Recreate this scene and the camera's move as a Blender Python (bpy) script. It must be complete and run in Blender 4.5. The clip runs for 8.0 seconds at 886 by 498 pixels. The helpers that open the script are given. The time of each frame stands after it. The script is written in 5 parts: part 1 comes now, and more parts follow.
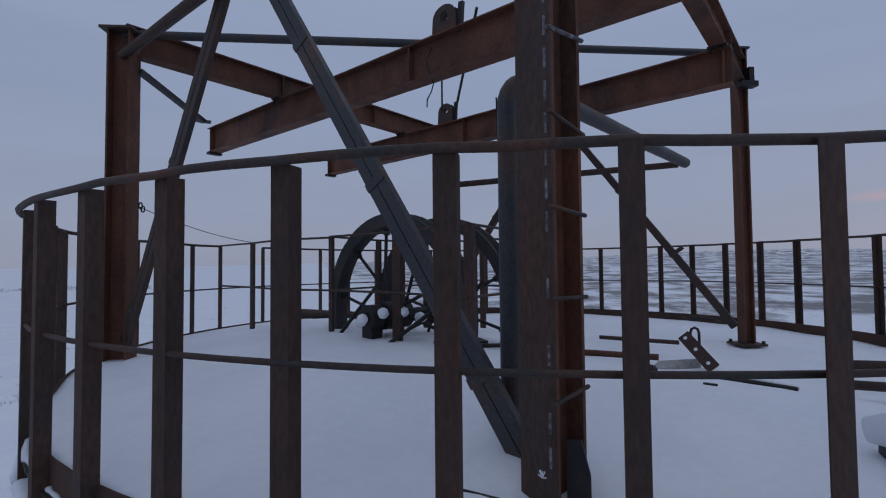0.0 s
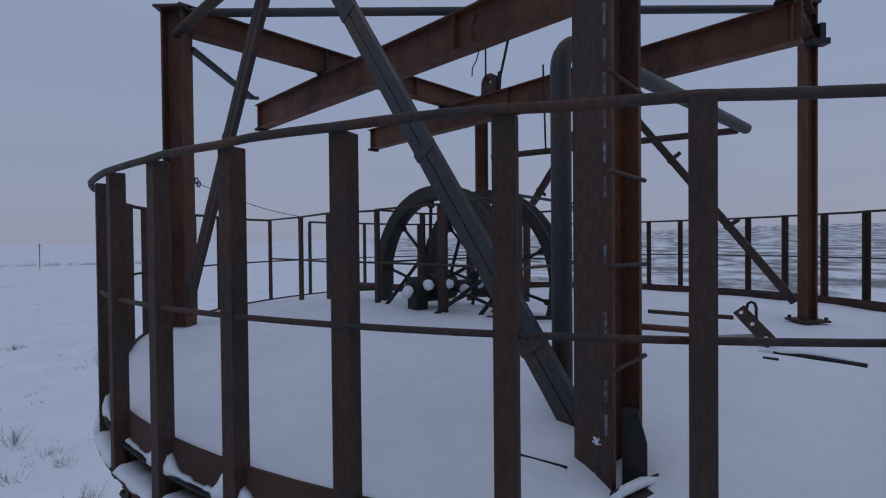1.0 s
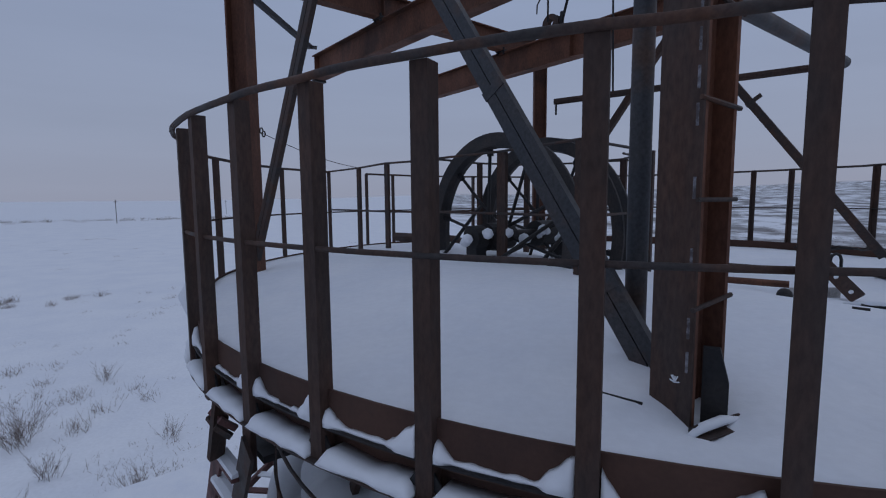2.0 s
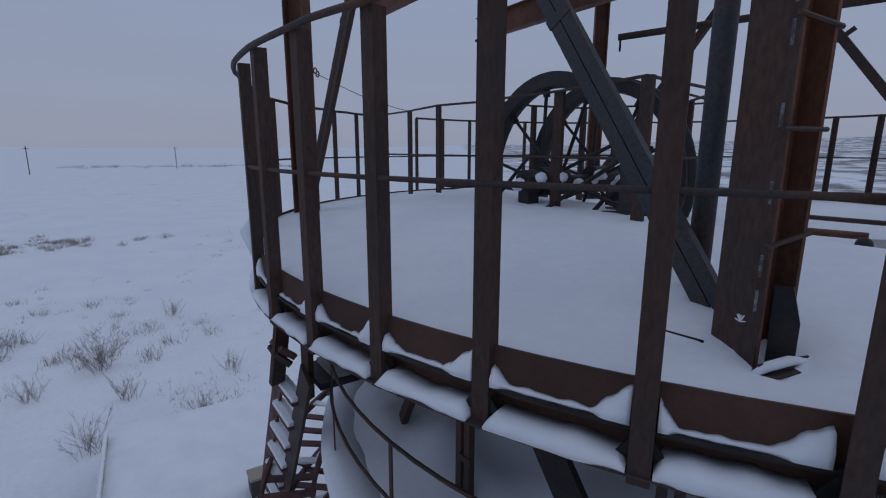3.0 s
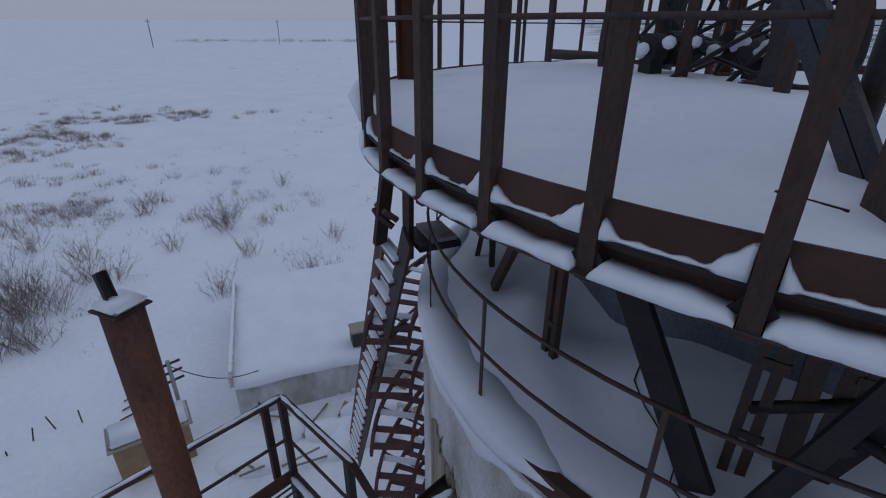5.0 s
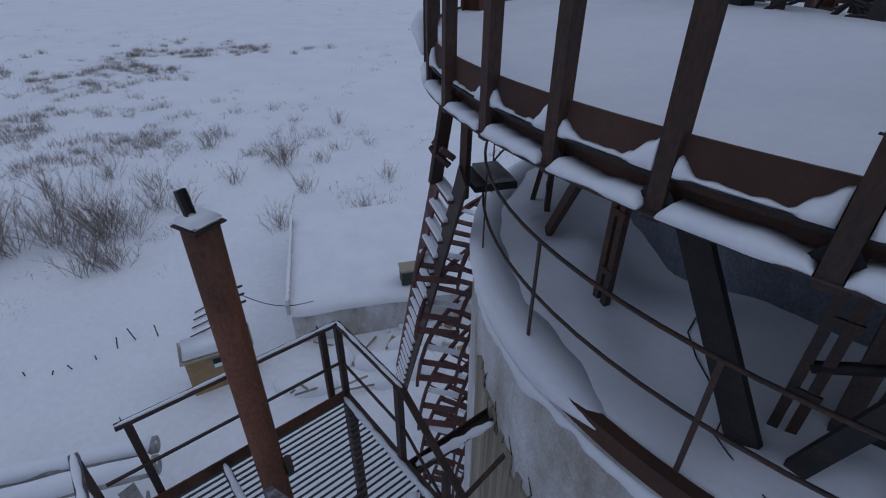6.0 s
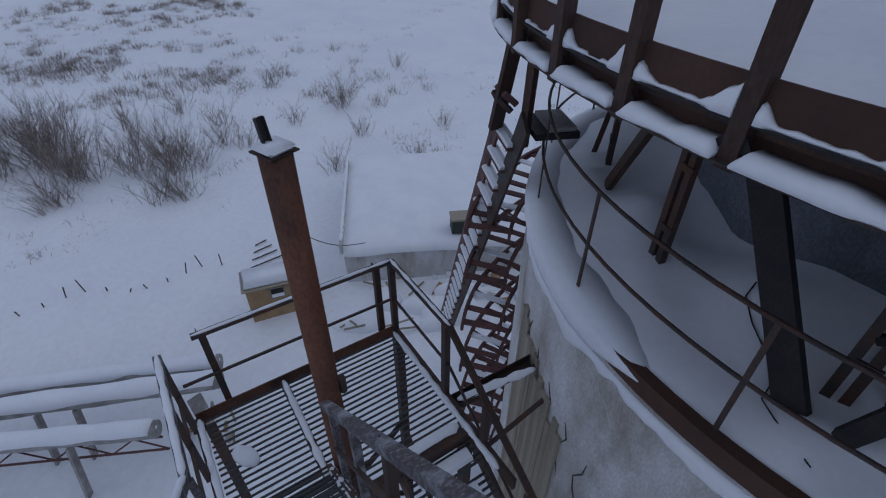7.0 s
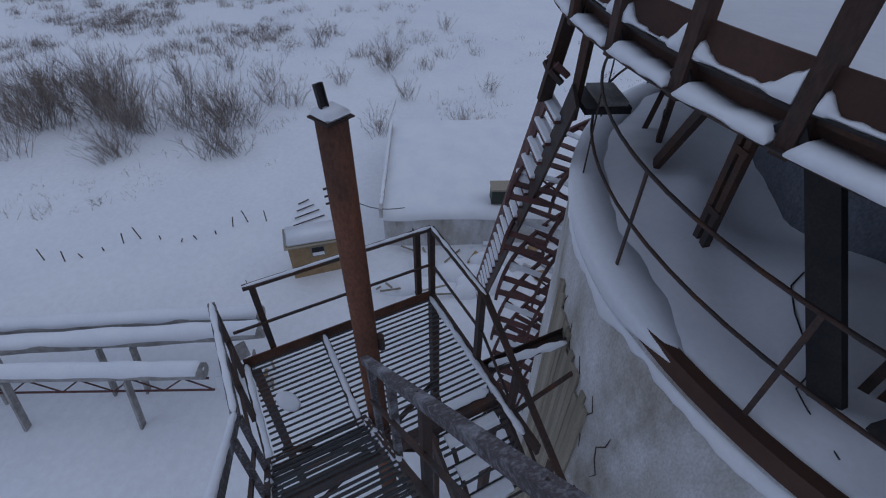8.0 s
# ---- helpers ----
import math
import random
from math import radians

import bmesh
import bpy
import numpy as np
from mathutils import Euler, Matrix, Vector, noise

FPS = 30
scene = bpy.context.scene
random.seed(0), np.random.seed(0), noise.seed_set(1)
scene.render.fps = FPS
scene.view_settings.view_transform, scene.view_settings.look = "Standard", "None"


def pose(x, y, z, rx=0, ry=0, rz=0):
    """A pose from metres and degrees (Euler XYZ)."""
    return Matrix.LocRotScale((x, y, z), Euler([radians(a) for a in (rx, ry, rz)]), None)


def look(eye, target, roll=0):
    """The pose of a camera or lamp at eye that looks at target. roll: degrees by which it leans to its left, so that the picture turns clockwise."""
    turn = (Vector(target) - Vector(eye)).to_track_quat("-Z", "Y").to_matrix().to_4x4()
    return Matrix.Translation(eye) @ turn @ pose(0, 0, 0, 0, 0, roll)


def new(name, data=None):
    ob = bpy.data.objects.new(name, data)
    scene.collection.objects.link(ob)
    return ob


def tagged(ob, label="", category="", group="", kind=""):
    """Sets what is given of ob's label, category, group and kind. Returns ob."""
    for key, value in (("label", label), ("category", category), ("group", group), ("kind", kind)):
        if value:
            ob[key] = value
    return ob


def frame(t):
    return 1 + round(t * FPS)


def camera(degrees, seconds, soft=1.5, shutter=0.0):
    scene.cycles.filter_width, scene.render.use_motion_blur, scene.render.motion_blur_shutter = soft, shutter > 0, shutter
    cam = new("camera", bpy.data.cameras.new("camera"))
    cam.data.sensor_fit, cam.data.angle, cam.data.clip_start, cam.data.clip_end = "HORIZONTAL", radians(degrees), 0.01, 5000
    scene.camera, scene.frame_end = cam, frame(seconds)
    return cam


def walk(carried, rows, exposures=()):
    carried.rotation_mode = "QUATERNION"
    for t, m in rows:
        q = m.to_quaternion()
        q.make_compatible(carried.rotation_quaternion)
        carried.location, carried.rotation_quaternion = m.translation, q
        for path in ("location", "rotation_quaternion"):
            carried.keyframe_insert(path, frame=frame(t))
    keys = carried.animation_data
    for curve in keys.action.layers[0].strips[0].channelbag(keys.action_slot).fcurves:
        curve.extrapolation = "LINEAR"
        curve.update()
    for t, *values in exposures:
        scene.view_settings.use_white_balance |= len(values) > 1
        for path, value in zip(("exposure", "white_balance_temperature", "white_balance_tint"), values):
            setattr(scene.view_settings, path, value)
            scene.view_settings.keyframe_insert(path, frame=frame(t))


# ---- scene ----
cam = camera(85.28, 8.0, soft=1.15)
PATH = [
    (0, (-0.008, -0.003, 0.903), (-0.556, 1.919, 0.976), -0.52),
    (0.5, (-0.034, 0.004, 0.882), (-0.650, 1.906, 0.922), -0.53),
    (1, (-0.057, -0.017, 0.872), (-0.762, 1.854, 0.845), -0.55),
    (1.5, (-0.099, -0.031, 0.833), (-0.898, 1.799, 0.726), -0.49),
    (1.7, (-0.118, -0.045, 0.821), (-0.954, 1.766, 0.675), -0.56),
    (2.8, (-0.186, -0.073, 0.723), (-1.197, 1.615, 0.363), 0.12),
    (3, (-0.186, -0.093, 0.721), (-1.223, 1.569, 0.318), 0.12),
    (3.5, (-0.193, -0.111, 0.694), (-1.294, 1.480, 0.184), 0.18),
    (4, (-0.198, -0.132, 0.662), (-1.353, 1.378, 0.043), 0.26),
    (4.5, (-0.200, -0.155, 0.630), (-1.401, 1.265, -0.105), 0.37),
    (5.8, (-0.222, -0.233, 0.555), (-1.510, 0.918, -0.454), 0.39),
    (6, (-0.217, -0.239, 0.553), (-1.516, 0.864, -0.494), 0.37),
    (6.5, (-0.198, -0.268, 0.552), (-1.509, 0.714, -0.596), 0.40),
    (7, (-0.179, -0.322, 0.537), (-1.507, 0.552, -0.677), 0.40),
    (7.5, (-0.145, -0.368, 0.592), (-1.484, 0.417, -0.669), 0.40),
    (8, (-0.148, -0.380, 0.591), (-1.479, 0.323, -0.727), 0.40),
]
walk(cam, [(t, look(eye, target, roll)) for t, eye, target, roll in PATH])

# ---- world and light ----
world = bpy.data.worlds.new("sky")
scene.world = world
world.use_nodes = True
W = world.node_tree
W.nodes.clear()


def wnode(kind, **inputs):
    n = W.nodes.new(kind)
    for k, v in inputs.items():
        n.inputs[k.replace("_", " ")].default_value = v
    return n


w_out = wnode("ShaderNodeOutputWorld")
w_bg = wnode("ShaderNodeBackground", Strength=1.02)
w_sky = wnode("ShaderNodeTexSky")
w_sky.sky_type, w_sky.sun_disc = "NISHITA", False
w_sky.sun_elevation, w_sky.sun_rotation = radians(4.0), radians(40.0)
w_sky.air_density, w_sky.dust_density = 1.0, 2.0
w_co = wnode("ShaderNodeTexCoord")
w_sep = wnode("ShaderNodeSeparateXYZ")
W.links.new(w_co.outputs["Generated"], w_sep.inputs[0])
# overcast veil: paler and slightly warm near the horizon, blue-grey above
w_ramp = wnode("ShaderNodeValToRGB")
els = w_ramp.color_ramp.elements
els[0].position, els[0].color = 0.46, (0.25, 0.275, 0.36, 1)
els[1].position, els[1].color = 1.0, (0.385, 0.44, 0.585, 1)
for p, c in ((0.50, (0.28, 0.305, 0.40)), (0.56, (0.278, 0.322, 0.44)), (0.68, (0.262, 0.32, 0.465))):
    e = els.new(p)
    e.color = (*c, 1)
w_map = wnode("ShaderNodeMapRange")
w_map.inputs["From Min"].default_value, w_map.inputs["From Max"].default_value = -1, 1
W.links.new(w_sep.outputs["Z"], w_map.inputs["Value"])
W.links.new(w_map.outputs[0], w_ramp.inputs[0])
# soft cloud bands
w_stretch = wnode("ShaderNodeMapping")
w_stretch.inputs["Scale"].default_value = (1.2, 1.2, 9.0)
W.links.new(w_co.outputs["Generated"], w_stretch.inputs[0])
w_noise = wnode("ShaderNodeTexNoise", Scale=1.6, Detail=5.0, Roughness=0.5)
W.links.new(w_stretch.outputs[0], w_noise.inputs["Vector"])
w_nr = wnode("ShaderNodeMapRange")
for k, v in (("From Min", 0.3), ("From Max", 0.7), ("To Min", 0.965), ("To Max", 1.03)):
    w_nr.inputs[k].default_value = v
W.links.new(w_noise.outputs["Fac"], w_nr.inputs["Value"])
w_mul = wnode("ShaderNodeVectorMath")
w_mul.operation = "SCALE"
W.links.new(w_ramp.outputs[0], w_mul.inputs[0])
W.links.new(w_nr.outputs[0], w_mul.inputs["Scale"])
w_skys = wnode("ShaderNodeVectorMath")
w_skys.operation = "SCALE"
w_skys.inputs["Scale"].default_value = 0.08
W.links.new(w_sky.outputs[0], w_skys.inputs[0])
w_mix = wnode("ShaderNodeMix")
w_mix.data_type = "RGBA"
w_mix.inputs["Factor"].default_value = 0.985
W.links.new(w_skys.outputs[0], w_mix.inputs["A"])
W.links.new(w_mul.outputs[0], w_mix.inputs["B"])
# one thin gap of evening light low over the valley
w_dir = wnode("ShaderNodeVectorMath")
w_dir.operation = "DOT_PRODUCT"
w_dir.inputs[1].default_value = (0.508, 0.861, 0.0)
W.links.new(w_co.outputs["Generated"], w_dir.inputs[0])
w_side = wnode("ShaderNodeMapRange")
for k, v in (("From Min", 0.985), ("From Max", 0.9995), ("To Min", 0.0), ("To Max", 1.0)):
    w_side.inputs[k].default_value = v
w_side.interpolation_type = "SMOOTHSTEP"
W.links.new(w_dir.outputs["Value"], w_side.inputs["Value"])
w_lift = wnode("ShaderNodeMath")
w_lift.operation = "SUBTRACT"
w_lift.inputs[1].default_value = 0.104
W.links.new(w_sep.outputs["Z"], w_lift.inputs[0])
w_abs = wnode("ShaderNodeMath")
w_abs.operation = "ABSOLUTE"
W.links.new(w_lift.outputs[0], w_abs.inputs[0])
w_band = wnode("ShaderNodeMapRange")
for k, v in (("From Min", 0.002), ("From Max", 0.011), ("To Min", 1.0), ("To Max", 0.0)):
    w_band.inputs[k].default_value = v
W.links.new(w_abs.outputs[0], w_band.inputs["Value"])
w_gap = wnode("ShaderNodeMath")
w_gap.operation = "MULTIPLY"
W.links.new(w_side.outputs[0], w_gap.inputs[0])
W.links.new(w_band.outputs[0], w_gap.inputs[1])
w_warm = wnode("ShaderNodeMix")
w_warm.data_type = "RGBA"
w_warm.inputs["B"].default_value = (0.50, 0.34, 0.36, 1)
W.links.new(w_gap.outputs[0], w_warm.inputs["Factor"])
W.links.new(w_mix.outputs["Result"], w_warm.inputs["A"])
W.links.new(w_warm.outputs["Result"], w_bg.inputs["Color"])
W.links.new(w_bg.outputs[0], w_out.inputs[0])

sun = new("sun", bpy.data.lights.new("sun", "SUN"))
sun.data.energy, sun.data.angle, sun.data.color = 0.12, radians(40), (0.95, 0.95, 1.0)
sun.matrix_world = look((30, 36, 40), (0, 0, 0))


# ---- materials ----
def material(name, base, rough=0.7, metal=0.0, second=None, scale=6.0, mixlow=0.4, mixhigh=0.65, fine=60.0, finemix=0.25, bump=0.15,
             bumpdist=0.004, third=None, thirdscale=2.0, stretch=(1, 1, 1), island=0.0, spec=0.3):
    m = bpy.data.materials.new(name)
    m.use_nodes = True
    t = m.node_tree
    L = t.links.new
    b = t.nodes["Principled BSDF"]
    b.inputs["Metallic"].default_value = metal
    b.inputs["Specular IOR Level"].default_value = spec
    co = t.nodes.new("ShaderNodeTexCoord")
    mp = t.nodes.new("ShaderNodeMapping")
    mp.inputs["Scale"].default_value = stretch
    geo = t.nodes.new("ShaderNodeNewGeometry")
    L(geo.outputs["Position"], mp.inputs[0])

    def noise_tex(sc, detail=4.0):
        n = t.nodes.new("ShaderNodeTexNoise")
        n.inputs["Scale"].default_value, n.inputs["Detail"].default_value, n.inputs["Roughness"].default_value = sc, detail, 0.6
        L(mp.outputs[0], n.inputs["Vector"])
        return n

    def rng(src, lo, hi, a, z):
        r = t.nodes.new("ShaderNodeMapRange")
        for k, v in (("From Min", lo), ("From Max", hi), ("To Min", a), ("To Max", z)):
            r.inputs[k].default_value = v
        L(src, r.inputs["Value"])
        return r.outputs[0]

    def mix(a, c, f):
        x = t.nodes.new("ShaderNodeMix")
        x.data_type = "RGBA"
        for k, v in (("A", a), ("B", c), ("Factor", f)):
            if isinstance(v, (tuple, float)):
                x.inputs[k].default_value = (*v, 1) if isinstance(v, tuple) else v
            else:
                L(v, x.inputs[k])
        return x.outputs["Result"]

    n1, n2 = noise_tex(scale), noise_tex(fine, 3.0)
    col = base
    if second:
        col = mix(base, second, rng(n1.outputs["Fac"], mixlow, mixhigh, 0, 1))
    if third:
        col = mix(col, third, rng(noise_tex(thirdscale, 6.0).outputs["Fac"], 0.52, 0.68, 0, 0.85))
    dark = t.nodes.new("ShaderNodeVectorMath")
    dark.operation = "SCALE"
    if isinstance(col, tuple):
        dark.inputs[0].default_value = col
    else:
        L(col, dark.inputs[0])
    L(rng(n2.outputs["Fac"], 0.3, 0.7, 1 - finemix, 1 + finemix), dark.inputs["Scale"])
    out = dark.outputs[0]
    if island:
        info = t.nodes.new("ShaderNodeObjectInfo")
        v2 = t.nodes.new("ShaderNodeVectorMath")
        v2.operation = "SCALE"
        L(out, v2.inputs[0])
        L(rng(info.outputs["Random"], 0, 1, 1 - island, 1 + island), v2.inputs["Scale"])
        out = v2.outputs[0]
    L(out, b.inputs["Base Color"])
    L(rng(n1.outputs["Fac"], 0.3, 0.7, max(0.05, rough - 0.12), min(1, rough + 0.12)), b.inputs["Roughness"])
    bp = t.nodes.new("ShaderNodeBump")
    bp.inputs["Strength"].default_value, bp.inputs["Distance"].default_value = bump, bumpdist
    L(n2.outputs["Fac"], bp.inputs["Height"])
    L(bp.outputs[0], b.inputs["Normal"])
    return m


RUST = material("rusted_steel", (0.052, 0.036, 0.031), 0.75, 0.0, (0.076, 0.042, 0.031), 5.0, third=(0.045, 0.028, 0.022), thirdscale=3.0, stretch=(1, 1, 0.35), bump=0.3, island=0.12)
RUSTRED = material("red_rusted_steel", (0.150, 0.062, 0.036), 0.72, 0.0, (0.095, 0.044, 0.030), 3.5, third=(0.05, 0.03, 0.025), thirdscale=1.6, stretch=(1, 1, 0.5), bump=0.25, island=0.1)
DARK = material("dark_weathered_steel", (0.042, 0.036, 0.035), 0.65, 0.0, (0.075, 0.045, 0.035), 6.0, third=(0.10, 0.045, 0.026), thirdscale=2.6, bump=0.25, island=0.12)
GREY = material("dark_grey_painted_steel", (0.042, 0.045, 0.051), 0.55, 0.0, (0.058, 0.056, 0.058), 4.0, third=(0.085, 0.05, 0.035), thirdscale=3.0, bump=0.2)
BLACK = material("black_greasy_steel", (0.016, 0.016, 0.018), 0.55, 0.0, (0.032, 0.028, 0.027), 6.0, bump=0.3)
FROST = material("frosted_steel", (0.085, 0.074, 0.076), 0.8, 0.0, (0.30, 0.30, 0.33), 55.0, 0.48, 0.80, third=(0.34, 0.35, 0.38), thirdscale=5.0, bump=0.4, bumpdist=0.01)
SNOW = material("snow", (0.80, 0.82, 0.85), 0.85, 0.0, (0.74, 0.77, 0.82), 1.2, fine=22.0, finemix=0.025, bump=0.14, bumpdist=0.01, spec=0.2)
CONCRETE = material("snow_dusted_render", (0.47, 0.46, 0.44), 0.9, 0.0, (0.64, 0.65, 0.67), 2.2, third=(0.25, 0.22, 0.17), thirdscale=1.3, stretch=(1, 1, 0.45), finemix=0.16, bump=0.4, bumpdist=0.01)
WOOD = material("weathered_boards", (0.27, 0.24, 0.185), 0.85, 0.0, (0.37, 0.33, 0.26), 3.0, third=(0.19, 0.165, 0.12), thirdscale=3.0, stretch=(6, 6, 0.4), finemix=0.2, bump=0.4, island=0.2)
PLY = material("raw_plywood", (0.36, 0.25, 0.14), 0.8, 0.0, (0.30, 0.2, 0.11), 4.0, finemix=0.15)
LAGGING = material("pipe_lagging", (0.38, 0.37, 0.36), 0.85, 0.0, (0.25, 0.24, 0.23), 4.0)
BAND = material("dull_brown_rusted_plate", (0.082, 0.042, 0.030), 0.8, 0.0, (0.062, 0.035, 0.028), 1.6, third=(0.05, 0.03, 0.025), thirdscale=2.4, finemix=0.08, bump=0.12)
# grey taken down to put the under-deck shade into the added shell's colour
SHADEWALL = material("shade_toned_sheet", (0.13, 0.145, 0.17), 0.9, 0.0, (0.20, 0.22, 0.26), 1.4, third=(0.09, 0.09, 0.10), thirdscale=2.2, stretch=(1, 1, 0.6), bump=0.3, bumpdist=0.02)
REDPAINT = material("faded_red_paint", (0.13, 0.058, 0.053), 0.7, 0.0, (0.08, 0.045, 0.042), 5.0, bump=0.2, island=0.12)
TWIG = material("bare_willow_twigs", (0.205, 0.17, 0.155), 0.9, 0.0, (0.27, 0.23, 0.20), 3.0, island=0.2)


def ground_material():
    m = material("snow_field", (0.80, 0.82, 0.85), 0.9, 0.0, (0.75, 0.775, 0.82), 0.25, fine=6.0, finemix=0.04, bump=0.3, bumpdist=0.05, spec=0.15)
    t = m.node_tree
    L = t.links.new
    b = t.nodes["Principled BSDF"]
    src = b.inputs["Base Color"].links[0].from_socket
    geo = t.nodes.new("ShaderNodeNewGeometry")
    # scrub seen as dark bands far off, where stems can no longer be told apart
    mp = t.nodes.new("ShaderNodeMapping")
    mp.inputs["Scale"].default_value = (0.024, 0.015, 0.0)
    L(geo.outputs["Position"], mp.inputs[0])
    n = t.nodes.new("ShaderNodeTexNoise")
    n.inputs["Scale"].default_value, n.inputs["Detail"].default_value, n.inputs["Roughness"].default_value = 1.0, 7.0, 0.66
    L(mp.outputs[0], n.inputs["Vector"])
    r = t.nodes.new("ShaderNodeMapRange")
    for k, v in (("From Min", 0.44), ("From Max", 0.56), ("To Min", 0.0), ("To Max", 0.82)):
        r.inputs[k].default_value = v
    L(n.outputs["Fac"], r.inputs["Value"])
    # the low valley beyond the tower carries most of it
    sep = t.nodes.new("ShaderNodeSeparateXYZ")
    L(geo.outputs["Position"], sep.inputs[0])
    a = t.nodes.new("ShaderNodeMapRange")
    for k, v in (("From Min", 40.0), ("From Max", 130.0), ("To Min", 0.0), ("To Max", 1.0)):
        a.inputs[k].default_value = v
    add = t.nodes.new("ShaderNodeMath")
    add.operation = "MULTIPLY_ADD"
    L(sep.outputs["X"], add.inputs[0])
    add.inputs[1].default_value = 1.7
    L(sep.outputs["Y"], add.inputs[2])
    L(add.outputs[0], a.inputs["Value"])
    mul = t.nodes.new("ShaderNodeMath")
    mul.operation = "MULTIPLY"
    L(r.outputs[0], mul.inputs[0])
    L(a.outputs[0], mul.inputs[1])
    x = t.nodes.new("ShaderNodeMix")
    x.data_type = "RGBA"
    L(mul.outputs[0], x.inputs["Factor"])
    L(src, x.inputs["A"])
    x.inputs["B"].default_value = (0.13, 0.115, 0.11, 1)
    L(x.outputs["Result"], b.inputs["Base Color"])
    return m


FIELD = ground_material()


# ---- building helpers ----
def part(name, bm, mat, parent=None, label="", smooth=False):
    me = bpy.data.meshes.new(name)
    bmesh.ops.recalc_face_normals(bm, faces=bm.faces)
    bm.to_mesh(me)
    bm.free()
    me.materials.append(mat)
    if smooth:
        for p in me.polygons:
            p.use_smooth = True
    ob = new(name, me)
    if parent:
        ob.parent = parent
    if label:
        ob["label"] = label
    return ob


def thing(name, label, category, group="", kind=""):
    return tagged(new(name), label, category, group, kind)


def prism(bm, profile, p0, p1, up=(0, 0, 1), spin=0.0):
    """Extrude a closed 2D profile (side, up) from p0 to p1."""
    p0, p1 = Vector(p0), Vector(p1)
    d = (p1 - p0).normalized()
    u = Vector(up)
    if abs(d.dot(u)) > 0.99:
        u = Vector((0, 1, 0))
    s = d.cross(u).normalized()
    u = s.cross(d).normalized()
    c, n = math.cos(radians(spin)), math.sin(radians(spin))
    s, u = s * c + u * n, u * c - s * n
    rings = [[bm.verts.new(p + s * x + u * y) for x, y in profile] for p in (p0, p1)]
    k = len(profile)
    for i in range(k):
        bm.faces.new((rings[0][i], rings[0][(i + 1) % k], rings[1][(i + 1) % k], rings[1][i]))
    bm.faces.new(rings[0][::-1])
    bm.faces.new(rings[1])
    return bm


def rect(w, h):
    return [(-w / 2, -h / 2), (w / 2, -h / 2), (w / 2, h / 2), (-w / 2, h / 2)]


def hsec(w, h, tf=0.014, tw=0.009):
    a, b, c = w / 2, h / 2, tw / 2
    return [(-a, -b), (a, -b), (a, -b + tf), (c, -b + tf), (c, b - tf), (a, b - tf), (a, b), (-a, b), (-a, b - tf), (-c, b - tf), (-c, -b + tf), (-a, -b + tf)]


def usec(w, d, t=0.007):
    """Channel, open to +y."""
    a = w / 2
    return [(-a, 0), (a, 0), (a, d), (a - t, d), (a - t, t), (-a + t, t), (-a + t, d), (-a, d)]


def lsec(a, t=0.007):
    return [(0, 0), (a, 0), (a, t), (t, t), (t, a), (0, a)]


def ngon(r, n=10):
    return [(r * math.cos(2 * math.pi * i / n), r * math.sin(2 * math.pi * i / n)) for i in range(n)]


def tube(bm, pts, r, n=10, cap=True):
    """Round bar or pipe along a polyline."""
    pts = [Vector(p) for p in pts]
    radii = r if isinstance(r, (list, tuple)) else [r] * len(pts)
    rings = []
    s = None
    for i, p in enumerate(pts):
        d = (pts[min(i + 1, len(pts) - 1)] - pts[max(i - 1, 0)]).normalized()
        if s is None:
            s = d.cross(Vector((0, 0, 1)) if abs(d.z) < 0.95 else Vector((1, 0, 0))).normalized()
        else:
            s = (s - d * s.dot(d)).normalized()
        u = s.cross(d)
        rings.append([bm.verts.new(p + (s * x + u * y) * radii[i]) for x, y in ngon(1, n)])
    for a, b in zip(rings, rings[1:]):
        for i in range(n):
            bm.faces.new((a[i], a[(i + 1) % n], b[(i + 1) % n], b[i]))
    if cap:
        bm.faces.new(rings[0][::-1])
        bm.faces.new(rings[-1])
    return bm


def box(bm, x, y, z, sx, sy, sz, rz=0.0, rx=0.0, ry=0.0):
    """Box by its centre and full sizes."""
    bmesh.ops.create_cube(bm, size=1, matrix=pose(x, y, z, rx, ry, rz) @ Matrix.Diagonal((sx, sy, sz, 1)))
    return bm


def bolt(bm, p, r=0.014, h=0.012):
    prism(bm, ngon(r, 6), p, Vector(p) + Vector((0, 0, h)))


B = bmesh.new
CX, CY, R = -0.70, 5.46, 4.238          # middle and radius of the round deck


def polar(r, a, z=0.0):
    """Place on a circle about the deck's middle; a in degrees, 0 towards -y, growing towards -x. The deck's rim is dented near 43 degrees."""
    off = (a - 43.0 + 180.0) % 360.0 - 180.0
    r -= 0.075 * math.exp(-(off / 9.0) ** 2) * min(1.0, max(0.0, (r - 3.8) / 0.3))
    return Vector((CX - r * math.sin(radians(a)), CY - r * math.cos(radians(a)), z))


def ring(bm, profile, z, a0=0.0, a1=360.0, n=135):
    """Sweep a closed profile of (radius, height) round the deck's middle."""
    full = abs(a1 - a0) > 359.9
    cuts = [a0 + (a1 - a0) * i / n for i in range(n if full else n + 1)]
    rows = [[bm.verts.new(polar(r, a, z + h)) for r, h in profile] for a in cuts]
    k = len(profile)
    for i in range(len(rows) if full else len(rows) - 1):
        p, q = rows[i], rows[(i + 1) % len(rows)]
        for j in range(k):
            bm.faces.new((p[j], p[(j + 1) % k], q[(j + 1) % k], q[j]))
    if not full:
        bm.faces.new(rows[0])
        bm.faces.new(rows[-1][::-1])
    return bm


# ---- ground ----
GZ = -9.0


